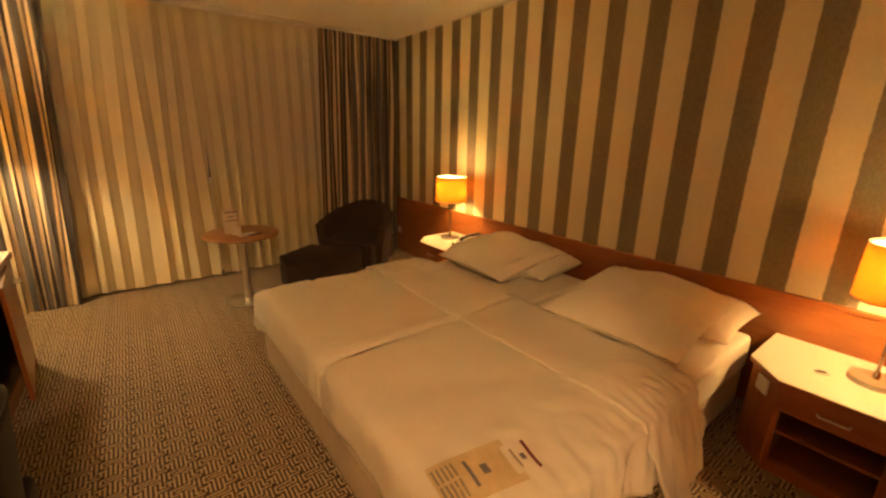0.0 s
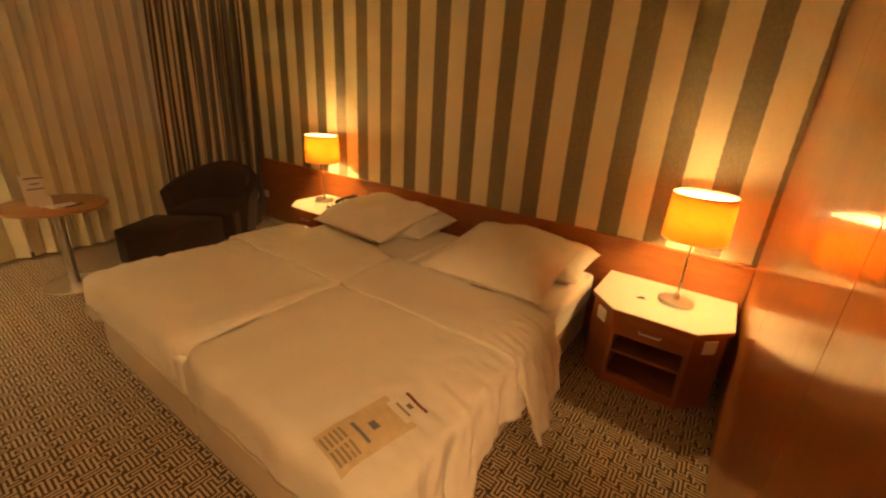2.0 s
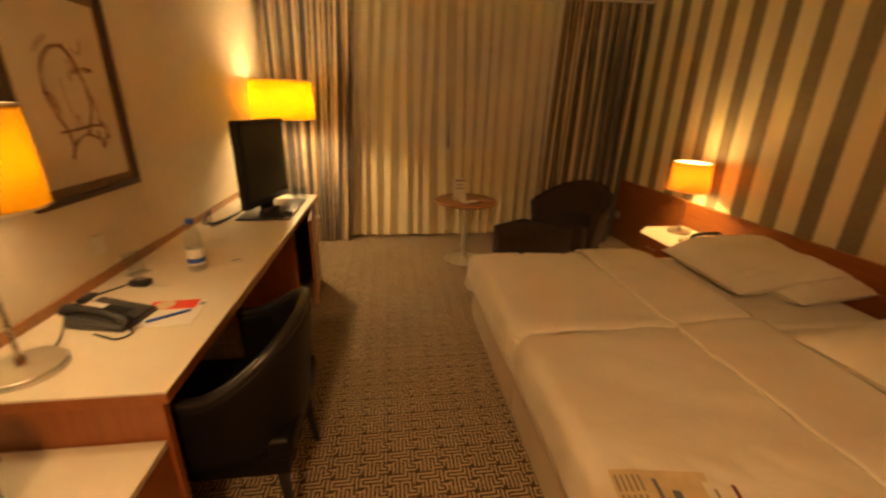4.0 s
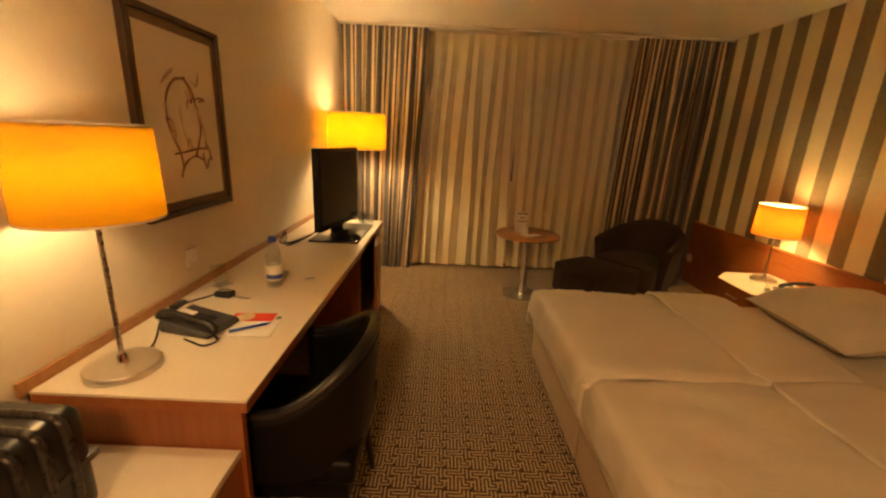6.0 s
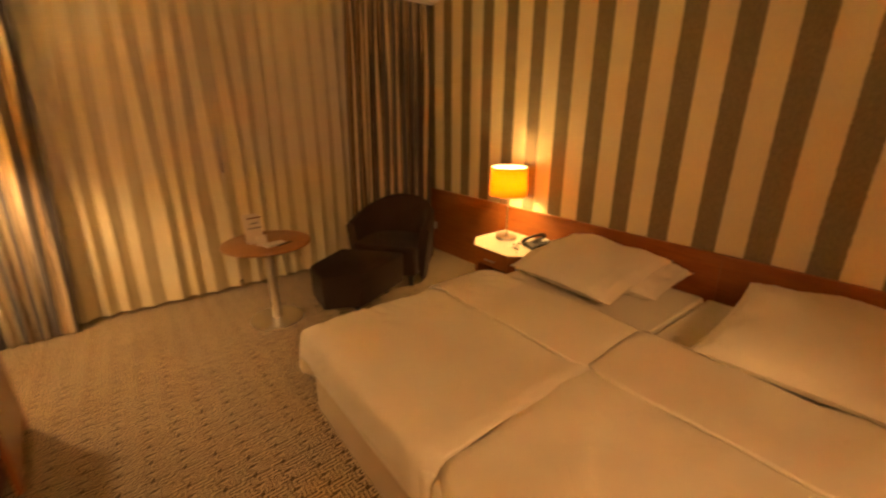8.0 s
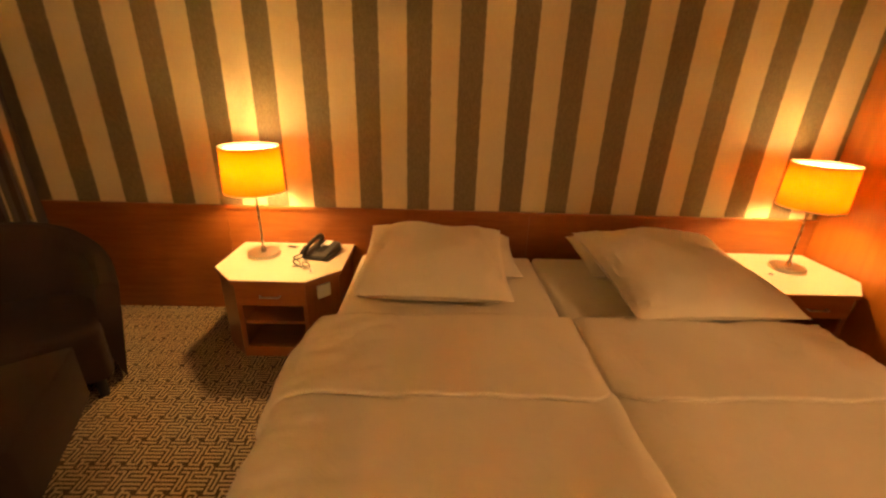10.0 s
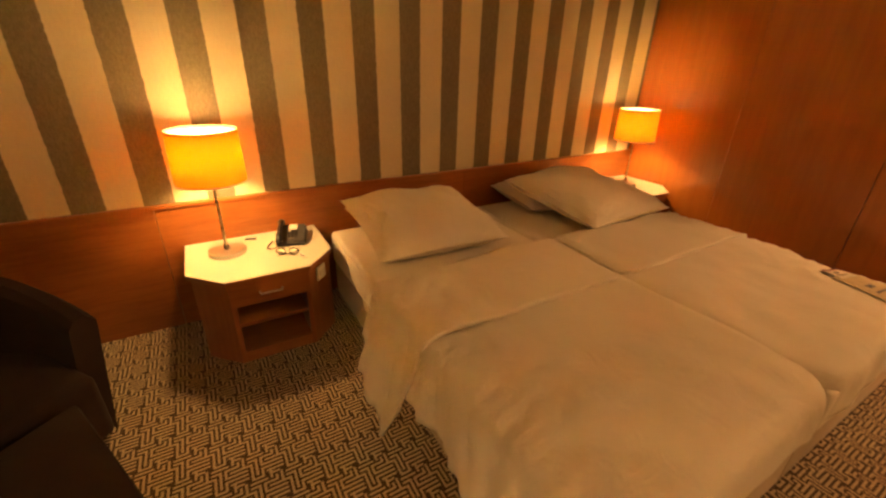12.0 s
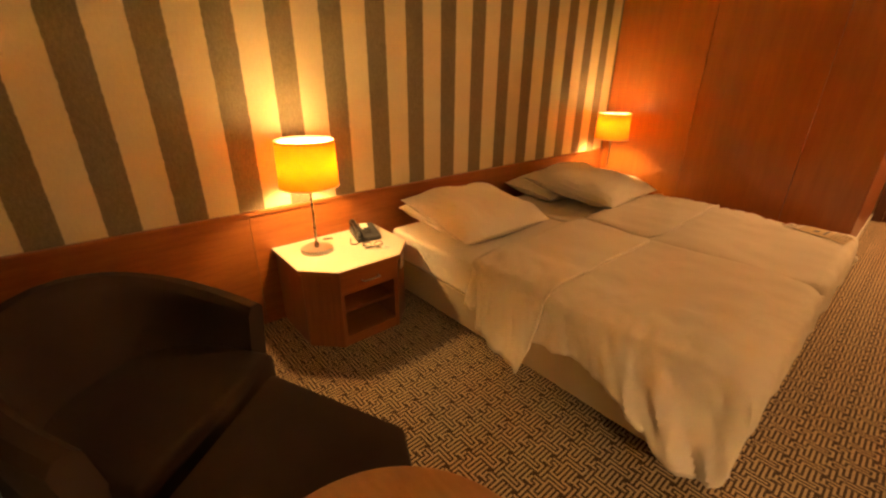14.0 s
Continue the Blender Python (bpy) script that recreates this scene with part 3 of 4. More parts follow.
def slip_piece(parent, name, material, x0, x1, y0, y1, lift, n=8):
    """A thin sheet that follows the duvet under it; x and y are the parent's own."""
    m = parent.matrix_basis

    def at(x, y, up):
        w = m @ Vector((x, y, 0))
        return (x, y, duvet_z(w.x, w.y) + 0.006 + lift + up - m.translation.z)
    b = sheet(n, n, lambda u, v: at(x0 + (x1 - x0) * u, y0 + (y1 - y0) * v, 0))
    ob = part(name, b, material, parent)
    thicken(ob, 0.0012, 1)
    return ob


bag = thing("paper_bag", "tan paper bag printed in blue-grey, lying on the duvet", "paper bag", pose(0.656, 0.724, MT + 0.05, 0, 0, -11))
slip_piece(bag, "sheet", KRAFT, -0.130, 0.128, -0.083, 0.080, 0.0)
slip_piece(bag, "emblem", INK, 0.016, 0.040, -0.018, 0.018, 0.0018, 3)
slip_piece(bag, "heading", INK, -0.026, -0.015, -0.050, 0.048, 0.0018, 3)
for k in range(5):
    slip_piece(bag, "text_line", INK_PALE, -0.062 - k * 0.015, -0.055 - k * 0.015, -0.064, -0.005, 0.0018, 2)
    slip_piece(bag, "text_line", INK_PALE, -0.062 - k * 0.015, -0.055 - k * 0.015, 0.006, 0.060, 0.0018, 2)
slip = thing("paper_slip", "small pale card with a maroon edge on the duvet", "card", pose(0.800, 0.690, MT + 0.05, 0, 0, -13))
slip_piece(slip, "sheet", LINEN, -0.04, 0.044, -0.054, 0.054, 0.003)
slip_piece(slip, "edge_strip", MAROON, 0.034, 0.045, -0.054, 0.054, 0.005, 4)
slip_piece(slip, "heading", INK_PALE, -0.018, -0.010, -0.036, 0.036, 0.005, 3)
slip_piece(slip, "emblem", INK, 0.004, 0.020, -0.012, 0.012, 0.005, 2)


# ---- lamps ----
def table_lamp(name, label, at, r, base_r, z_shade0, z_shade1, power, group="", colour=LAMP_COLOUR, fabric=None):
    """Disc base, thin rod and a drum shade with a bulb in it; heights are above its foot."""
    L = thing(name, label, "lamp", at, group)
    part("base", lathe([(0, 0), (base_r, 0), (base_r, 0.017), (base_r - 0.003, 0.021), (0.02, 0.021), (0, 0.021)], n=48), STEEL, L, "brushed steel disc base", True)
    part("collar", lathe([(0, 0.021), (0.016, 0.021), (0.012, 0.045), (0.008, 0.055), (0, 0.055)], n=20), CHROME, L, "", True)
    part("stem", lathe([(0, 0.05), (0.0065, 0.05), (0.0065, z_shade0 + 0.03), (0, z_shade0 + 0.03)], n=16), DARKSTEEL, L, "", True)
    part("socket", lathe([(0, z_shade0 + 0.02), (0.018, z_shade0 + 0.02), (0.018, z_shade0 + 0.075), (0, z_shade0 + 0.075)], n=20), WHITEP, L, "", True)
    b0, b1 = z_shade0 + 0.075, z_shade1 - 0.055
    part("bulb", lathe([(0.0, b0), (0.018, b0 + 0.004), (0.026, b0 + 0.02), (0.028, (b0 + b1) / 2), (0.024, b1 - 0.02), (0.012, b1 - 0.004), (0, b1)], n=16), glowing("warm_bulb", colour, power), L, "glowing warm bulb", True)
    sh = part("shade", lathe([(r * 1.03, z_shade0), (r * 0.985, z_shade1)], n=64), fabric or SHADE, L, "amber fabric drum shade, lit", True)
    thicken(sh, 0.0012)
    part("lining", lathe([(r * 1.03 - 0.004, z_shade0 + 0.002), (r * 0.985 - 0.004, z_shade1 - 0.002)], n=64), LINING, L, "white translucent lining of the shade", True)
    part("diffuser", lathe([(0, z_shade1 - 0.012), (r * 0.6, z_shade1 - 0.012), (r * 0.985 - 0.006, z_shade1 - 0.010)], n=48), LINING, L, "glowing white diffuser disc", True)
    for z, rr in ((z_shade0, r * 1.03), (z_shade1, r * 0.985)):
        part("rim", lathe([(rr + 0.0015, z - 0.003), (rr + 0.0015, z + 0.003), (rr - 0.0025, z + 0.003), (rr - 0.0025, z - 0.003), (rr + 0.0015, z - 0.003)], n=64), SHADE_LINER, L, "", True)
    return L


NT = 0.463
table_lamp("bedside_lamp", "lit amber drum lamp on the bedside table", pose(2.445, 3.122, NT), 0.148, 0.088, 0.372, 0.605, BEDSIDE, "bedside lamps")
table_lamp("bedside_lamp", "lit amber drum lamp on the bedside table by the partition", pose(2.405, 0.112, NT), 0.148, 0.088, 0.372, 0.605, BEDSIDE, "bedside lamps")
table_lamp("desk_lamp", "tall lit amber drum lamp with steel base on the desk", pose(-1.062, 1.105, 0.752), 0.155, 0.097, 0.46, 0.70, DESK_LAMP, colour=DESK_COLOUR, fabric=SHADE_YELLOW)
table_lamp("floor_lamp", "tall floor lamp with wide lit amber shade behind the television", pose(-0.950, 3.86, 0.002), 0.255, 0.14, 1.315, 1.625, FLOOR_LAMP, colour=DESK_COLOUR, fabric=SHADE_YELLOW)


# ---- bedside tables ----
def bedside_table(label, yc, w, xf, plates=(0, 1)):
    """Front faces -x; the two front corners are cut off."""
    xb, cx = 2.636, 0.155
    y0, y1 = yc - w / 2, yc + w / 2
    c = 0.148
    outline = lambda g: [(xb, y0 + g), (xf + cx, y0 + g), (xf + g, y0 + c + g * 0.4), (xf + g, y1 - c - g * 0.4), (xf + cx, y1 - g), (xb, y1 - g)]
    n = thing("bedside_table", label, "bedside table", group="bedside tables")
    part("top", prism(outline(0.0), NT - 0.006, NT, 0.0015), CREAM, n, "cream laminate top")
    part("top_board", prism(outline(0.001), NT - 0.026, NT - 0.0062, 0.0015), CHERRY_LONG, n)
    g = 0.018
    for s in (0, 1):
        ya, yb = (y0 + g, y0 + c + g * 0.4) if s == 0 else (y1 - g, y1 - c - g * 0.4)
        q = 0.018 if s == 0 else -0.018
        part("side_panel", prism([(xb, ya), (xf + cx, ya), (xf + cx, ya + q), (xb, ya + q)], 0.0, NT - 0.0265, 0.001), CHERRY, n)
        part("corner_panel", prism([(xf + cx - 0.001, ya), (xf + g, yb), (xf + g + 0.002, yb + q * 1.2), (xf + cx - 0.001, ya + q * 1.3)], 0.0, NT - 0.0265, 0.001), CHERRY, n)
        # socket or switch plate on the cut corner
        if s not in plates:
            continue
        mx, my = xf + g + (cx - g) * 0.5, (ya + yb) / 2
        d = Vector((cx - g, ya - yb, 0)).normalized()
        o = Vector((-abs(d.y), -abs(d.x) if s == 0 else abs(d.x), 0))
        pb = bmesh.new()
        bmesh.ops.create_cube(pb, size=1, matrix=Matrix.Diagonal((0.075, 0.010, 0.075, 1)))
        bmesh.ops.bevel(pb, geom=pb.edges[:], offset=0.003, segments=2, affect="EDGES")
        pl = part("switch_plate", pb, WHITEP, n, "white switch plate")
        pl.matrix_basis = Matrix.Translation(Vector((mx, my, 0.375)) + o * 0.006) @ Matrix.Rotation(math.atan2(d.y, d.x), 4, "Z")
        rb = bmesh.new()
        bmesh.ops.create_cube(rb, size=1, matrix=Matrix.Translation((0, 0, 0)) @ Matrix.Diagonal((0.032, 0.016, 0.032, 1)))
        bmesh.ops.bevel(rb, geom=rb.edges[:], offset=0.002, segments=1, affect="EDGES")
        rk = part("rocker", rb, WHITEP, pl)
    ia, ib = y0 + c + g * 0.4 + 0.02, y1 - c - g * 0.4 - 0.02
    part("back_panel", box(xb - 0.016, xb - 0.002, y0 + g + 0.02, y1 - g - 0.02, 0.01, NT - 0.0268, 0), CHERRY_LONG, n)
    part("divider", box(xf + 0.03, xb - 0.018, ia - 0.02, ia, 0.062, NT - 0.0268, 0.001), CHERRY, n)
    part("divider", box(xf + 0.03, xb - 0.018, ib, ib + 0.02, 0.062, NT - 0.0268, 0.001), CHERRY, n)
    part("plinth", box(xf + 0.021, xf + 0.04, ia - 0.018, ib + 0.018, 0.0, 0.06, 0.001), CHERRY_LONG, n)
    part("floor_board", box(xf + 0.041, xb - 0.018, ia - 0.018, ib + 0.018, 0.045, 0.061, 0.001), CHERRY_LONG, n)
    part("shelf", box(xf + 0.045, xb - 0.02, ia + 0.001, ib - 0.001, 0.190, 0.206, 0.001), CHERRY_LONG, n)
    dw = part("drawer", box(xf + 0.012, xf + 0.034, ia - 0.017, ib + 0.017, 0.318, NT - 0.030, 0.0015), CHERRY_LONG, n)
    ym = (ia + ib) / 2
    part("handle", tube([(xf + 0.012, ym - 0.05, 0.374), (xf - 0.008, ym - 0.048, 0.374), (xf - 0.008, ym + 0.048, 0.374), (xf + 0.012, ym + 0.05, 0.374)], 0.0045), STEEL, dw, "slim steel bar handle", True)
    return n


bedside_table("cherry wood bedside table with cream top by the armchair", 2.978, 0.668, 2.11, (0,))
bedside_table("cherry wood bedside table with cream top by the partition", 0.170, 0.684, 2.088)


def telephone(label, at):
    p = thing("telephone", label, "telephone", at)
    body = bmesh.new()
    pts = [(-0.11, 0), (0.11, 0), (0.11, 0.028), (-0.11, 0.062)]
    lo = [body.verts.new((x, -0.085, z)) for x, z in pts]
    hi = [body.verts.new((x, 0.085, z)) for x, z in pts]
    body.faces.new(lo), body.faces.new(hi[::-1])
    for i in range(4):
        body.faces.new((lo[i], hi[i], hi[(i + 1) % 4], lo[(i + 1) % 4]))
    bmesh.ops.recalc_face_normals(body, faces=body.faces[:])
    bmesh.ops.bevel(body, geom=body.edges[:], offset=0.009, segments=3, affect="EDGES")
    part("body", body, GREYP, p, "", True)
    part("handset", tube(smooth_path([(-0.115, -0.062, 0.066), (-0.095, -0.062, 0.088), (-0.03, -0.062, 0.090), (0.05, -0.062, 0.076), (0.105, -0.062, 0.058), (0.118, -0.062, 0.036)], 5), [0.020] * 5 + [0.019] * 4 + [0.014] * 8 + [0.019] * 5 + [0.021] * 4, 12), BLACK, p, "black handset", True)
    slope = math.degrees(math.atan2(0.034, 0.22))
    for i in range(4):
        for j in range(3):
            k = part("key", box(-0.007, 0.007, -0.006, 0.006, 0, 0.004, 0.0012), WHITEP if (i + j) % 7 == 0 else BLACK, p)
            x = -0.02 + i * 0.022
            k.matrix_basis = pose(x, -0.012 + j * 0.02, 0.046 - (x) * 0.1545, 0, slope, 0)
    k = part("label_card", box(-0.045, 0.02, 0, 0.05, 0, 0.0015, 0), PAPER, p, "white label card")
    k.matrix_basis = pose(-0.055, -0.018, 0.055, 0, slope, 0)
    part("cord", tube(smooth_path([(0.11, -0.06, 0.02), (0.15, -0.09, 0.012), (0.13, -0.13, 0.010), (0.07, -0.12, 0.010), (0.03, -0.11, 0.010)], 6), 0.0038, 8), BLACK, p, "coiled black cord", True)
    return p


telephone("dark grey telephone with black handset on the bedside table", pose(2.47, 2.80, NT + 0.001, 0, 0, 165) @ Matrix.Diagonal((0.88, 0.88, 0.85, 1)))
gl = thing("spectacles", "folded dark spectacles on the bedside table", "spectacles", pose(2.28, 2.86, NT + 0.004, 0, 0, 65))
for x in (-0.032, 0.032):
    part("rim", tube([(x + 0.024 * math.cos(a * math.pi / 8), 0.0, 0.018 + 0.016 * math.sin(a * math.pi / 8)) for a in range(17)], 0.0022, 6), BLACK, gl, "", True)
    part("temple", tube(smooth_path([(x * 1.7, 0, 0.02), (x * 0.6, 0.012, 0.012), (-x * 1.4, 0.02, 0.002)], 4), 0.002, 6), BLACK, gl, "", True)
for y, x, r in ((2.80, 2.235, 20), (3.00, 2.57, 70)):
    tg = thing("small_card", "small printed card lying on the bedside table", "card", pose(x, y, NT + 0.0015, 0, 0, r))
    part("sheet", box(-0.028, 0.028, -0.014, 0.014, 0, 0.002, 0.0005), GREYP if x > 2.5 else PAPER, tg)
    part("print", box(-0.02, 0.02, -0.004, 0.004, 0.0021, 0.0028, 0), INK, tg)
tg = thing("small_card", "small folded card lying by the lamp base", "card", pose(2.32, 0.27, NT + 0.0015, 0, 0, -60))
part("sheet", box(-0.028, 0.028, -0.016, 0.016, 0, 0.002, 0.0005), PAPER, tg)
part("flap", prism([(-0.028, 0.0), (0.02, 0.0), (0.0, 0.012)], 0.0022, 0.006, 0), GREYP, tg)
part("print", box(-0.02, 0.02, -0.010, -0.004, 0.0021, 0.0028, 0), INK, tg)


def wall_socket(label, at):
    s = thing("wall_socket", label, "socket", at)
    part("plate", box(-0.040, 0.040, -0.040, 0.040, 0, 0.009, 0.004), WHITEP, s, "", True)
    part("cup", lathe([(0.021, 0.004), (0.021, 0.012), (0.027, 0.012), (0.027, 0.009)], n=28), WHITEP, s, "", True)
    part("well", lathe([(0, 0.0096), (0.021, 0.0096)], n=28), WHITEP, s)
    return s


wall_socket("white socket on the wall above the desk", pose(X_W, 1.755, 0.900, 90, 0, 90))
wall_socket("white socket on the wood panelling by the armchair", pose(X_E - 0.022, 4.40, 0.28, 90, 0, -90))

# ---- armchair with footstool ----
F, U = Vector((-0.80, -0.60, 0)), Vector((-0.60, 0.80, 0))
ac = thing("armchair", "dark brown upholstered tub armchair in the window corner", "armchair", Matrix(((F.x, U.x, 0, 1.635), (F.y, U.y, 0, 3.835), (0, 0, 1, 0), (0, 0, 0, 1))))


def tub(u, v):
    """u runs round the back from arm to arm; v round the cross-section, outer foot to inner seat."""
    th = math.pi * (u - 0.5) * 1.06
    back = max(0, math.cos(th)) ** 0.8
    top = 0.51 + 0.22 * (1 - abs(2 * u - 1)) ** 0.75
    w_lo, w_hi = 0.33, 0.40
    sec = [(1.0, 0.05), (1.0, 0.25), (1.0, 0.75), (1.0, 0.95), (0.72, 1.0), (0.25, 1.0), (0.0, 0.95), (0.0, 0.75), (-0.05, 0.5)]
    k = v * (len(sec) - 1)
    i = min(int(k), len(sec) - 2)
    o, h = [sec[i][q] + (sec[i + 1][q] - sec[i][q]) * (k - i) for q in (0, 1)]
    z = top * h
    w = w_lo + (w_hi - w_lo) * min(1, z / 0.5)
    thick = 0.085
    lat = (w - thick * (1 - o)) * math.copysign(abs(math.sin(th)) ** 0.62, math.sin(th))
    dep = -0.10 - (0.44 + 0.10 * min(1, z / 0.6) - thick * (1 - o)) * back
    return (dep, lat, z)


part("tub_back", sheet(48, 24, tub), UPHOLSTERY, ac, "", True)
for s in (-1, 1):
    e = bmesh.new()
    vs = [e.verts.new(tub(0 if s < 0 else 1, j / 24)) for j in range(25)]
    e.faces.new(vs if s < 0 else vs[::-1])
    part("arm_front", e, UPHOLSTERY, ac)
part("seat", box(-0.60, 0.0, -0.30, 0.30, 0.10, 0.365, 0.035, None, 4), UPHOLSTERY, ac, "", True)
for x in (-0.48, -0.06):
    for y in (-0.24, 0.24):
        part("foot", lathe([(0, 0), (0.02, 0), (0.024, 0.10), (0, 0.10)], (x, y, 0), 14), BLACK, ac, "", True)
st = thing("footstool", "dark brown upholstered footstool pushed against the armchair", "footstool")
part("cushion", prism([(1.73, 3.64), (1.205, 3.405), (0.945, 3.53), (0.975, 3.83), (1.36, 4.08)], 0.075, 0.345, 0.022), UPHOLSTERY, st, "", True)
for x, y in ((1.57, 3.68), (1.20, 3.49), (1.05, 3.75), (1.34, 3.95)):
    part("foot", lathe([(0, 0), (0.018, 0), (0.022, 0.08), (0, 0.08)], (x, y, 0), 14), BLACK, st, "", True)

# ---- round table ----
tb = thing("side_table", "round side table with wooden top and steel column", "table", pose(0.675, 3.795, 0))
part("tabletop", lathe([(0, 0.588), (0.290, 0.588), (0.300, 0.593), (0.303, 0.601), (0.300, 0.609), (0.293, 0.613), (0, 0.613)], n=64), BEECH, tb, "beech veneer round top", True)
part("column", lathe([(0, 0.014), (0.032, 0.014), (0.030, 0.03), (0.030, 0.588), (0, 0.588)], n=28), STEEL, tb, "steel column", True)
part("base", lathe([(0, 0), (0.19, 0), (0.19, 0.006), (0.16, 0.011), (0.05, 0.015), (0, 0.016)], n=56), STEEL, tb, "steel disc base", True)
mc = thing("menu_card", "white folded menu card standing on the side table", "card", pose(0.600, 3.803, 0.614, 0, 0, 8))
for k, dy in ((0, -0.02), (1, 0.02)):
    q = part("leaf", box(-0.05, 0.05, -0.001, 0.001, 0, 0.20, 0), PAPER, mc)
    q.matrix_basis = pose(0, dy, 0, (-1 if k == 0 else 1) * -5.7, 0, 0)
for z, c, w in ((0.188, MAROON, 0.05), (0.115, INK, 0.045), (0.150, INK, 0.025)):
    q = part("print", box(-w, w, -0.0035, -0.0015, z - 0.004, z + 0.004, 0), c, mc)
    q.matrix_basis = pose(0, -0.02, 0, 5.7, 0, 0)
q = part("emblem", lathe([(0, 0), (0.012, 0), (0.012, 0.002), (0, 0.002)], n=20), MAROON, mc)
q.matrix_basis = pose(0.03, -0.0135, 0.105, 95.7, 0, 0)
tc = thing("tent_card", "small white tent card on the side table", "card", pose(0.625, 3.723, 0.614, 0, 0, 5))
for k in (-1, 1):
    q = part("leaf", box(-0.035, 0.035, -0.0008, 0.0008, 0, 0.07, 0), PAPER, tc)
    q.matrix_basis = pose(0, k * 0.015, 0, k * 11, 0, 0)
nb = thing("notepad", "white notepad lying on the side table", "notepad", pose(0.695, 3.683, 0.614, 0, 0, 12))
part("pages", box(-0.075, 0.075, -0.05, 0.05, 0, 0.005, 0.001), PAPER, nb)
part("print", box(-0.06, 0.06, -0.045, -0.035, 0.0052, 0.006, 0), INK, nb)
pn = thing("pen", "dark pen lying beside the notepad", "pen", pose(0.755, 3.64, 0.6185, 0, 0, 25))
part("barrel", tube([(-0.065, 0, 0), (0.05, 0, 0), (0.068, 0, 0)], [0.0045, 0.0045, 0.001], 10), BLACK, pn, "", True)
part("clip", box(-0.06, -0.03, -0.001, 0.001, 0.0046, 0.0062, 0), STEEL, pn)

# ---- desk ----
DX0, DX1, DY0, DY1, DZ = X_W + 0.016, -0.64, 0.98, 3.40, 0.752
dk = thing("desk", "long cream-topped desk with cherry wood panels along the wall", "desk")
part("worktop", box(DX0, DX1, DY0, DY1, DZ - 0.008, DZ, 0.0015), CREAM, dk, "cream laminate worktop")
part("edge_board", box(DX0, DX1 - 0.001, DY0 + 0.001, DY1 - 0.001, DZ - 0.04, DZ - 0.0083, 0.002), CHERRY_LONG, dk)
part("end_panel", box(DX0, DX1 - 0.02, DY0 + 0.004, DY0 + 0.030, 0.0, DZ - 0.0405, 0.002), CHERRY, dk)
part("end_panel", box(DX0, DX1 - 0.02, DY1 - 0.028, DY1 - 0.004, 0.0, DZ - 0.0405, 0.002), CHERRY, dk)
part("modesty_panel", box(DX0 + 0.03, DX0 + 0.05, DY0 + 0.032, 2.62, 0.30, DZ - 0.041, 0.002), CHERRY_LONG, dk)
part("upstand", box(X_W + 0.002, DX0 - 0.001, DY0 - 0.02, DY1, DZ - 0.01, DZ + 0.035, 0.003), BEECH, dk, "wooden strip along the wall")
lb = thing("luggage_bench", "low cream-topped luggage bench joining the desk", "luggage bench")
part("top", box(X_W + 0.003, DX1 - 0.028, 0.14, DY0 - 0.001, 0.572, 0.594, 0.002), CREAM, lb, "cream laminate top")
part("front_panel", box(DX1 - 0.052, DX1 - 0.030, 0.14, DY0 - 0.001, 0.06, 0.571, 0.002), CHERRY_LONG, lb)
part("side_panel", box(X_W + 0.016, DX1 - 0.054, 0.142, 0.164, 0.0, 0.571, 0.002), CHERRY, lb)
part("plinth", box(X_W + 0.016, DX1 - 0.07, 0.17, DY0 - 0.002, 0.0, 0.058, 0.001), BLACK, lb)

mb = thing("minibar_cabinet", "cherry wood minibar cabinet under the desk, door ajar", "cabinet")
part("side_panel", box(DX0 + 0.012, DX1 - 0.05, 2.70, 2.72, 0.0, DZ - 0.042, 0.002), CHERRY, mb)
part("base", box(DX0 + 0.012, DX1 - 0.05, 2.722, DY1 - 0.03, 0.0, 0.07, 0.002), CHERRY_LONG, mb)
fr = part("refrigerator", box(DX0 + 0.03, DX1 - 0.09, 2.735, DY1 - 0.045, 0.072, 0.68, 0.006), BLACK, mb, "black minibar refrigerator", True)
part("fridge_door", box(DX1 - 0.088, DX1 - 0.055, 2.74, DY1 - 0.05, 0.08, 0.672, 0.008), BLACK, fr, "", True)
dd = part("door", box(-0.02, 0.0, -0.62, 0.0, 0.075, 0.705, 0.002), CHERRY, mb)
dd.matrix_basis = pose(DX1 - 0.022, DY1 - 0.006, 0, 0, 0, 7)
part("handle", tube([(0.0, -0.10, 0.60), (0.03, -0.10, 0.60), (0.034, -0.16, 0.60), (0.0, -0.16, 0.60)], 0.006), STEEL, dd, "steel bar handle", True)

# television on the desk
tv = thing("television", "black flat television on a glass stand on the desk", "television", pose(-0.855, 2.93, DZ + 0.001, 0, 0, 0))
part("stand", box(-0.16, 0.165, -0.31, 0.27, 0.0, 0.012, 0.004), BLACK, tv, "glossy black stand plate", True)
nk = part("neck", box(-0.05, 0.0, -0.05, 0.05, 0.012, 0.10, 0.006), BLACK, tv, "", True)
sc = part("panel", box(-0.035, 0.010, -0.30, 0.30, 0.06, 0.60, 0.008), BLACK, tv, "", True)
part("screen", box(0.0102, 0.0125, -0.275, 0.275, 0.10, 0.575, 0.001), SCREEN, sc, "dark glossy screen")
for o in (sc, nk):
    o.matrix_basis = pose(-0.025, -0.01, 0, 0, 0, -12)
rc = thing("computer_mouse", "small black mouse lying on the television stand", "mouse", pose(-0.72, 2.72, DZ + 0.014, 0, 0, 60))
part("shell", lathe([(0.028, 0.0), (0.030, 0.008), (0.024, 0.020), (0.012, 0.027), (0, 0.029)], n=24), BLACK, rc, "", True)
kb = thing("remote_control", "black remote control lying on the television stand", "remote control", pose(-0.86, 2.83, DZ + 0.014, 0, 0, 75))
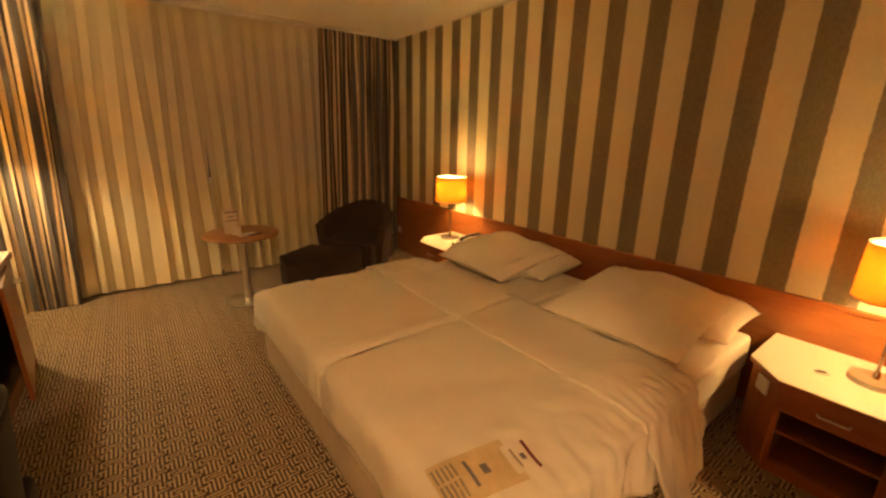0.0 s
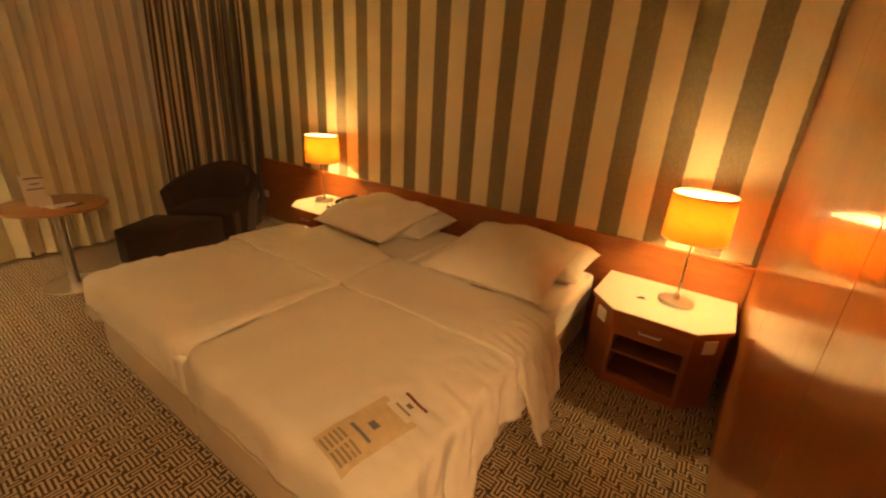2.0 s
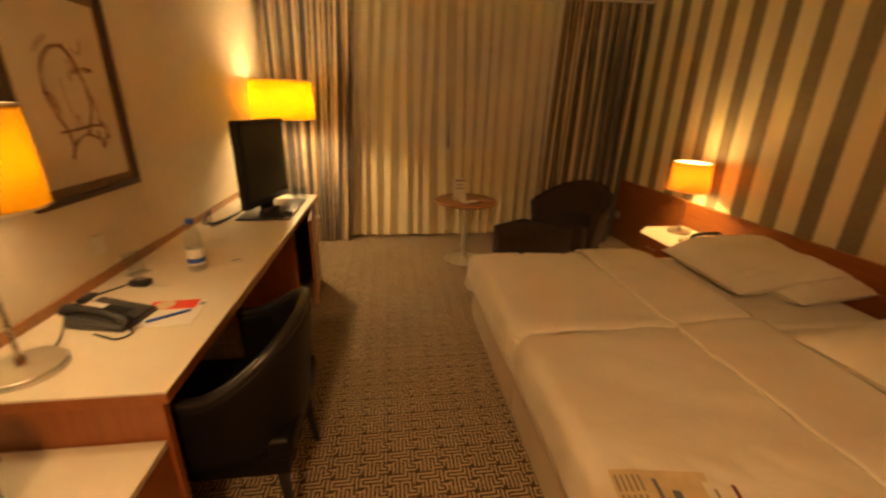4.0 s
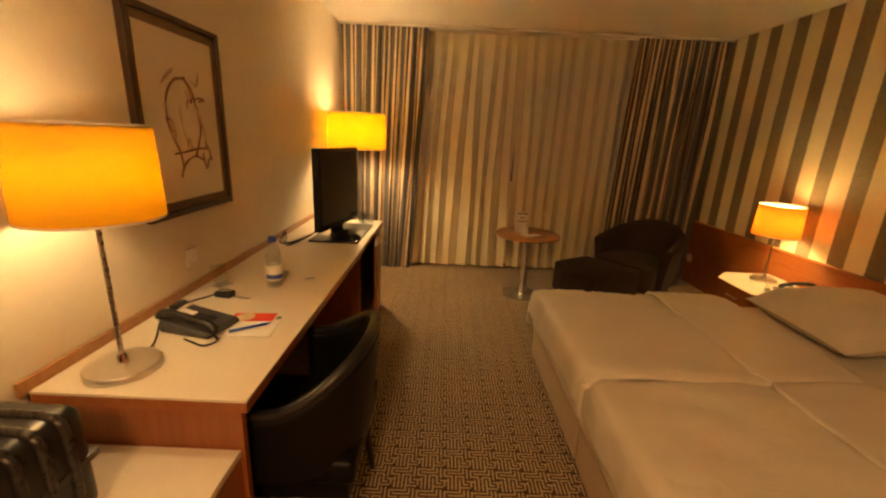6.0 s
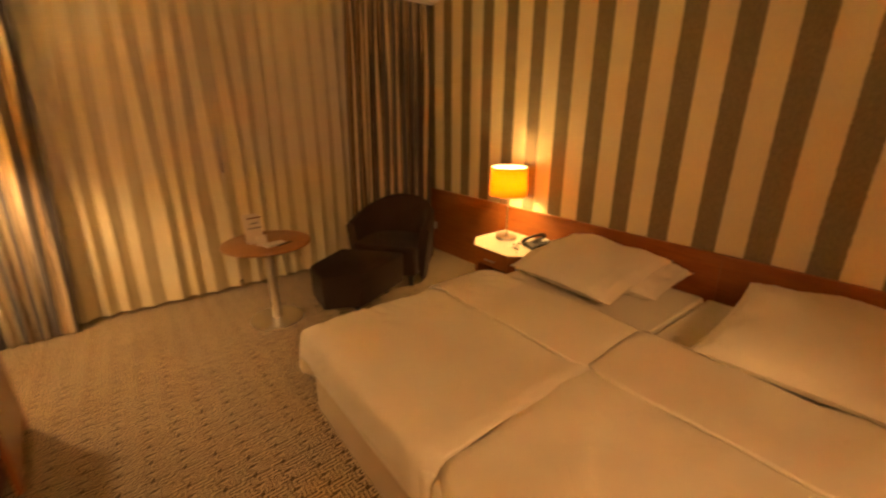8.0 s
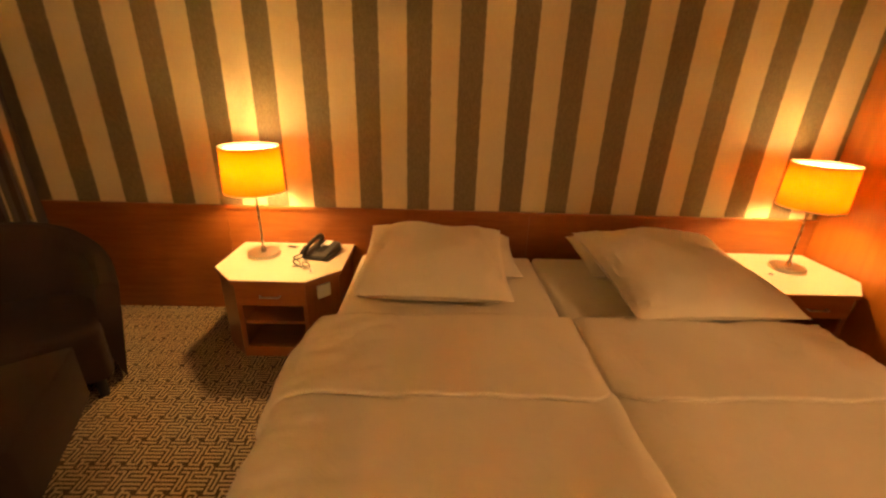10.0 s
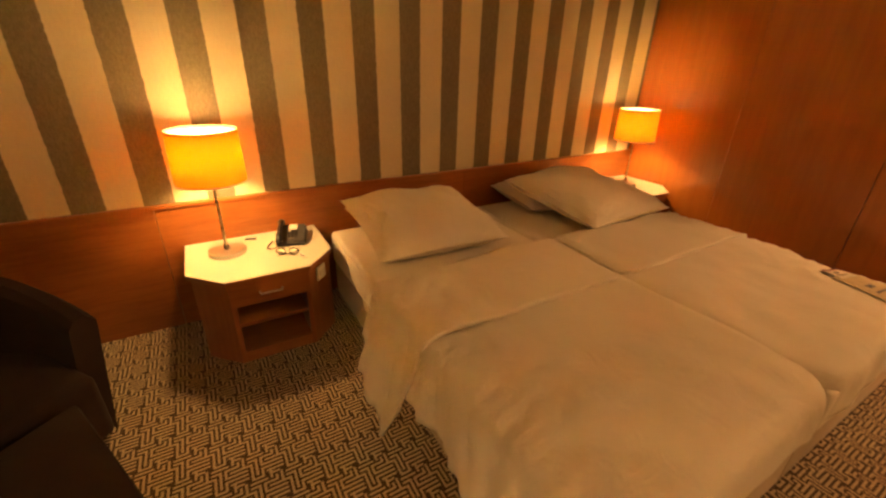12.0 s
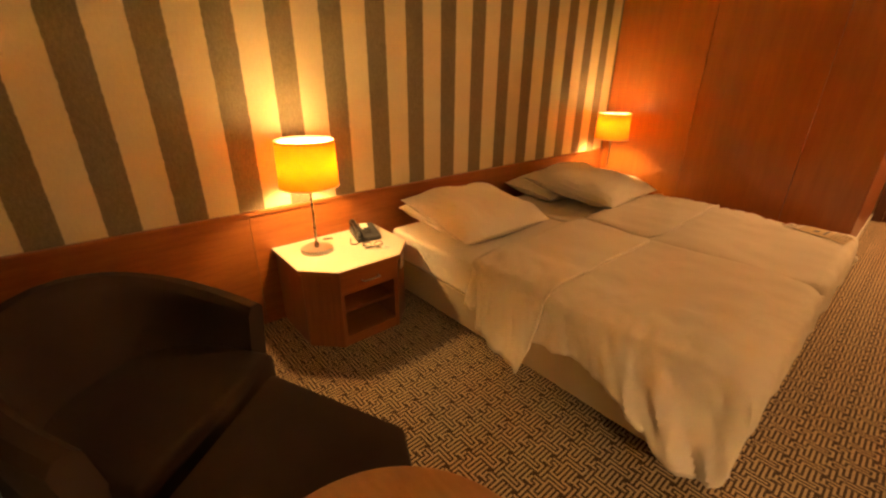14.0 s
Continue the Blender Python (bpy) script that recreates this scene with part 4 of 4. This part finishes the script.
part("body", box(-0.09, 0.09, -0.022, 0.022, 0, 0.018, 0.005), GREYP, kb, "", True)
for k in range(6):
    part("button", box(-0.075 + k * 0.026, -0.062 + k * 0.026, -0.008, 0.008, 0.018, 0.0205, 0.0006), BLACK, kb)
for x, y in ((-0.76, 3.22), (-0.72, 3.28), (-0.80, 3.30)):
    g = thing("drinking_glass", "small clear drinking glass at the desk end", "glass", pose(x, y, DZ + 0.001), "glasses on the desk")
    part("bowl", lathe([(0, 0.004), (0.026, 0.004), (0.031, 0.085), (0.029, 0.085), (0.024, 0.008), (0, 0.008)], n=24), BOTTLE, g, "", True)
wr = thing("television_cables", "loose black cables behind the television", "cable")
for k in range(3):
    part("cable", tube(smooth_path([(-0.93, 2.92 + 0.03 * k, DZ + 0.10), (-1.02, 2.80 - 0.05 * k, DZ + 0.03), (-1.10, 2.62 - 0.06 * k, DZ + 0.006), (-1.17, 2.55 + 0.05 * k, DZ + 0.008), (-1.20, 2.72, DZ + 0.05)], 6), 0.004, 6), BLACK, wr, "", True)

# small things on the desk
telephone("dark grey desk telephone with black handset", pose(-0.998, 1.385, DZ + 0.001, 0, 0, -12) @ Matrix.Diagonal((0.93, 0.93, 0.78, 1)))
ph = thing("printed_leaflet", "white leaflet with a red panel on the desk", "leaflet", pose(-0.83, 1.43, DZ + 0.001, 0, 0, 4))
part("sheet", box(-0.095, 0.095, -0.105, 0.085, 0, 0.0018, 0), PAPER, ph)
part("red_panel", box(-0.095, 0.065, 0.015, 0.085, 0.002, 0.0026, 0), RED, ph, "red printed panel")
part("emblem", lathe([(0, 0.0028), (0.034, 0.0028), (0.034, 0.0032), (0, 0.0032)], (-0.045, 0.05, 0), 24), KRAFT, ph)
part("print", box(0.072, 0.09, 0.035, 0.06, 0.002, 0.0026, 0), INK, ph)
pn = thing("ballpoint_pen", "blue ballpoint pen lying across the leaflet", "pen", pose(-0.82, 1.385, DZ + 0.009, 0, 0, 35))
part("barrel", tube([(-0.068, 0, 0), (0.055, 0, 0), (0.07, 0, 0)], [0.005, 0.005, 0.0012], 10), BLUE, pn, "", True)
part("tip", tube([(0.07, 0, 0), (0.076, 0, 0)], 0.001, 6), STEEL, pn)
bt = thing("water_bottle", "clear plastic water bottle with blue cap and label", "bottle", pose(-0.905, 1.82, DZ + 0.001) @ Matrix.Diagonal((1.12, 1.12, 1.12, 1)))
part("body", lathe([(0, 0.004), (0.026, 0.0), (0.031, 0.008), (0.031, 0.05), (0.029, 0.054), (0.031, 0.06), (0.031, 0.105), (0.028, 0.112), (0.031, 0.12), (0.030, 0.14), (0.020, 0.172), (0.013, 0.185), (0.013, 0.200)], n=28), BOTTLE, bt, "", True)
part("label", lathe([(0.0318, 0.030), (0.0318, 0.095)], n=28), PAPER, bt, "white paper label", True)
part("label_band", lathe([(0.0322, 0.038), (0.0322, 0.058)], n=28), BLUE, bt, "blue printed band", True)
part("cap", lathe([(0, 0.212), (0.014, 0.212), (0.0155, 0.209), (0.0155, 0.192), (0.013, 0.192)], n=24), BLUE, bt, "blue screw cap", True)
kc = thing("power_adapter", "black plug adapter and keys on the desk", "adapter", pose(-1.06, 1.67, DZ + 0.001, 0, 0, -10))
part("block", box(-0.035, 0.035, -0.022, 0.022, 0, 0.026, 0.005), BLACK, kc, "", True)
part("ring", tube([(0.018 * math.cos(a * math.pi / 8), 0.002 + 0.014 * math.sin(a * math.pi / 8), 0.030) for a in range(17)], 0.0025, 6), CHROME, kc, "", True)
part("key_blade", box(0.036, 0.115, -0.004, 0.004, 0.001, 0.004, 0.0005), STEEL, kc)
cd = thing("lamp_cable", "black cable from the lamp with an inline switch", "cable")
part("cable", tube(smooth_path([(-1.06, 1.205, DZ + 0.004), (-1.09, 1.28, DZ + 0.004), (-1.175, 1.44, DZ + 0.004), (-1.18, 1.56, DZ + 0.004), (-1.12, 1.655, DZ + 0.006), (-1.095, 1.672, DZ + 0.012)], 8), 0.0032, 6), BLACK, cd, "", True)
part("inline_switch", box(-1.20, -1.168, 1.515, 1.585, DZ + 0.001, DZ + 0.017, 0.004), BLACK, cd, "", True)
cl = thing("clear_stand", "small clear plastic card stand on the desk", "card stand", pose(-1.14, 1.80, DZ + 0.001, 0, 0, 70))
q = part("panel", box(-0.04, 0.04, -0.0015, 0.0015, 0, 0.10, 0.001), BOTTLE, cl)
q.matrix_basis = pose(0, 0, 0, -14, 0, 0)
part("foot", box(-0.04, 0.04, -0.03, 0.03, 0, 0.003, 0.001), BOTTLE, cl)
bk = thing("small_card", "small printed card lying on the desk", "card", pose(-0.785, 1.935, DZ + 0.001, 0, 0, 30))
part("sheet", box(-0.03, 0.03, -0.02, 0.02, 0, 0.002, 0), PAPER, bk)
part("print", box(-0.02, 0.024, -0.012, 0.004, 0.0021, 0.0027, 0), INK, bk)

# picture above the desk
PY0, PY1, PZ0, PZ1 = 1.515, 2.105, 1.095, 1.865
pc = thing("framed_picture", "sepia line drawing with brown mount in dark frame", "picture", pose(X_W, 0, 0))
for a, b, c, d in ((PY0, PY1, PZ0, PZ0 + 0.022), (PY0, PY1, PZ1 - 0.022, PZ1), (PY0, PY0 + 0.022, PZ0 + 0.022, PZ1 - 0.022), (PY1 - 0.022, PY1, PZ0 + 0.022, PZ1 - 0.022)):
    part("frame_bar", box(0.001, 0.026, a, b, c, d, 0.003), BROWNFRAME, pc)
part("mount", box(0.002, 0.010, PY0 + 0.02, PY1 - 0.02, PZ0 + 0.02, PZ1 - 0.02, 0), MOUNT, pc, "brown mount board")
part("drawing_paper", box(0.0102, 0.0125, PY0 + 0.055, PY1 - 0.055, PZ0 + 0.06, PZ1 - 0.06, 0), ART, pc, "aged drawing paper")
cy, cz = (PY0 + PY1) / 2, (PZ0 + PZ1) / 2


def stroke(pts, r, m=SEPIA):
    b = tube([(0.0135, cy + y, cz + z) for y, z, _ in smooth_path([(y, z, 0) for y, z in pts], 6)], r, 6)
    part("ink_stroke", b, m, pc)


# an arch of bent branches on a low plank, in loose ink lines over a pale wash
rnd = random.Random(7)


def sketchy(pts, r, n, spread, m=SEPIA):
    """The same line drawn n times with a loose hand."""
    for k in range(n):
        stroke([(y + rnd.uniform(-spread, spread), z + rnd.uniform(-spread, spread)) for y, z in pts], r * rnd.uniform(0.6, 1.1), SEPIA_LIGHT if k % 3 == 1 else m)


sketchy([(0.015, 0.165), (-0.05, 0.15), (-0.10, 0.09), (-0.115, 0.01), (-0.09, -0.07), (-0.055, -0.13), (-0.05, -0.20)], 0.0032, 4, 0.006)
sketchy([(0.015, 0.165), (0.06, 0.12), (0.085, 0.04), (0.10, -0.04), (0.075, -0.10), (0.05, -0.15)], 0.0030, 4, 0.006)
sketchy([(-0.09, -0.135), (0.0, -0.125), (0.09, -0.12), (0.15, -0.125)], 0.0040, 3, 0.004)
sketchy([(-0.07, -0.23), (-0.035, -0.18), (0.03, -0.15), (0.10, -0.17), (0.12, -0.21)], 0.0026, 3, 0.005)
sketchy([(0.045, 0.13), (0.055, 0.10), (0.050, 0.07)], 0.0090, 2, 0.004)
sketchy([(0.085, 0.05), (0.095, 0.01), (0.11, -0.02)], 0.0080, 2, 0.004)
sketchy([(-0.115, 0.0), (-0.10, -0.03), (-0.09, -0.07)], 0.0110, 2, 0.006, MAROON)
sketchy([(0.075, 0.085), (0.11, 0.095), (0.145, 0.085), (0.11, 0.078)], 0.0040, 2, 0.003)
sketchy([(0.13, -0.11), (0.15, -0.13), (0.155, -0.17)], 0.0080, 2, 0.004)
sketchy([(-0.12, 0.13), (-0.09, 0.16), (-0.05, 0.19)], 0.0022, 3, 0.007, SEPIA_LIGHT)
sketchy([(0.06, 0.16), (0.10, 0.14), (0.12, 0.19)], 0.0020, 3, 0.007, SEPIA_LIGHT)
sketchy([(0.12, -0.02), (0.125, -0.07), (0.13, -0.11)], 0.0024, 3, 0.005)
sketchy([(0.0, -0.12), (0.01, -0.07), (0.02, -0.12)], 0.0020, 3, 0.006, SEPIA_LIGHT)
sketchy([(-0.03, 0.05), (-0.02, -0.02), (0.0, -0.10)], 0.0014, 2, 0.008, SEPIA_LIGHT)
sketchy([(0.10, -0.14), (0.12, -0.20), (0.14, -0.17)], 0.0020, 3, 0.005)
sketchy([(0.02, 0.12), (0.035, 0.09), (0.02, 0.06), (0.03, 0.04)], 0.0022, 2, 0.004)

# ---- desk chair, pushed in ----
ch = thing("desk_chair", "black leather tub chair pushed under the desk", "chair", pose(-0.60, 1.335, 0, 0, 0, 0))


def shell(u, v):
    """Curved back round the +x side; arms slope down to the front."""
    th = math.pi * (u - 0.5) * 1.12
    back = max(0, math.cos(th))
    top = 0.640 + 0.165 * back ** 1.2
    z = 0.40 + (top - 0.40) * v
    lean = 0.035 * v * back
    x = -0.03 + (0.235 + lean) * math.copysign(abs(math.cos(th)) ** 0.75, math.cos(th)) if abs(th) < math.pi / 2 else -0.03 - 0.28 * (abs(th) - math.pi / 2)
    y = 0.275 * math.copysign(abs(math.sin(th)) ** 0.75, math.sin(th))
    return (x, y, z)


sh = part("back_shell", sheet(40, 8, shell), LEATHER, ch, "", True)
thicken(sh, 0.035, 0)
part("rim", tube([shell(i / 40, 1.0) for i in range(41)], 0.020, 10), BLACK, ch, "glossy black rim rail", True)
part("seat", box(-0.27, 0.22, -0.245, 0.245, 0.36, 0.455, 0.03, None, 4), LEATHER, ch, "", True)
part("apron", box(-0.25, 0.20, -0.235, 0.235, 0.30, 0.37, 0.008), LEATHER, ch, "", True)
for x, y, dx, dy in ((0.165, 0.20, 0.03, 0.02), (0.165, -0.20, 0.03, -0.02), (-0.22, 0.21, -0.01, 0.01), (-0.22, -0.21, -0.01, -0.01)):
    part("leg", tube([(x, y, 0.33), (x + dx * 0.4, y + dy * 0.4, 0.15), (x + dx, y + dy, 0.0)], [0.020, 0.017, 0.013], 10), BLACK, ch, "", True)

# ---- suitcase on the bench ----
su = thing("suitcase", "black ribbed hard-shell suitcase on the luggage bench", "suitcase", pose(-1.06, 0.545, 0.595))
SX, SY, SZ = 0.165, 0.26, 0.28
sb = box(-SX, SX, -SY, SY, 0.004, SZ, 0.045, None, 5)
part("shell", sb, BLACK, su, "", True)
for k in range(9):
    y = -0.20 + k * 0.05
    part("rib", tube(smooth_path([(-SX + 0.04, y, SZ), (SX - 0.05, y, SZ), (SX - 0.014, y, SZ - 0.014), (SX, y, SZ - 0.05), (SX, y, 0.04)], 6), 0.010, 10), RIBSHELL, su, "", True)
part("zip_band", box(-SX - 0.003, SX + 0.003, -SY + 0.03, SY + 0.003, SZ * 0.48, SZ * 0.54, 0.002), GREYP, su)
part("handle", tube(smooth_path([(SX, -0.08, SZ * 0.5), (SX + 0.03, -0.06, SZ * 0.5), (SX + 0.03, 0.06, SZ * 0.5), (SX, 0.08, SZ * 0.5)], 5), 0.009, 8), BLACK, su, "", True)
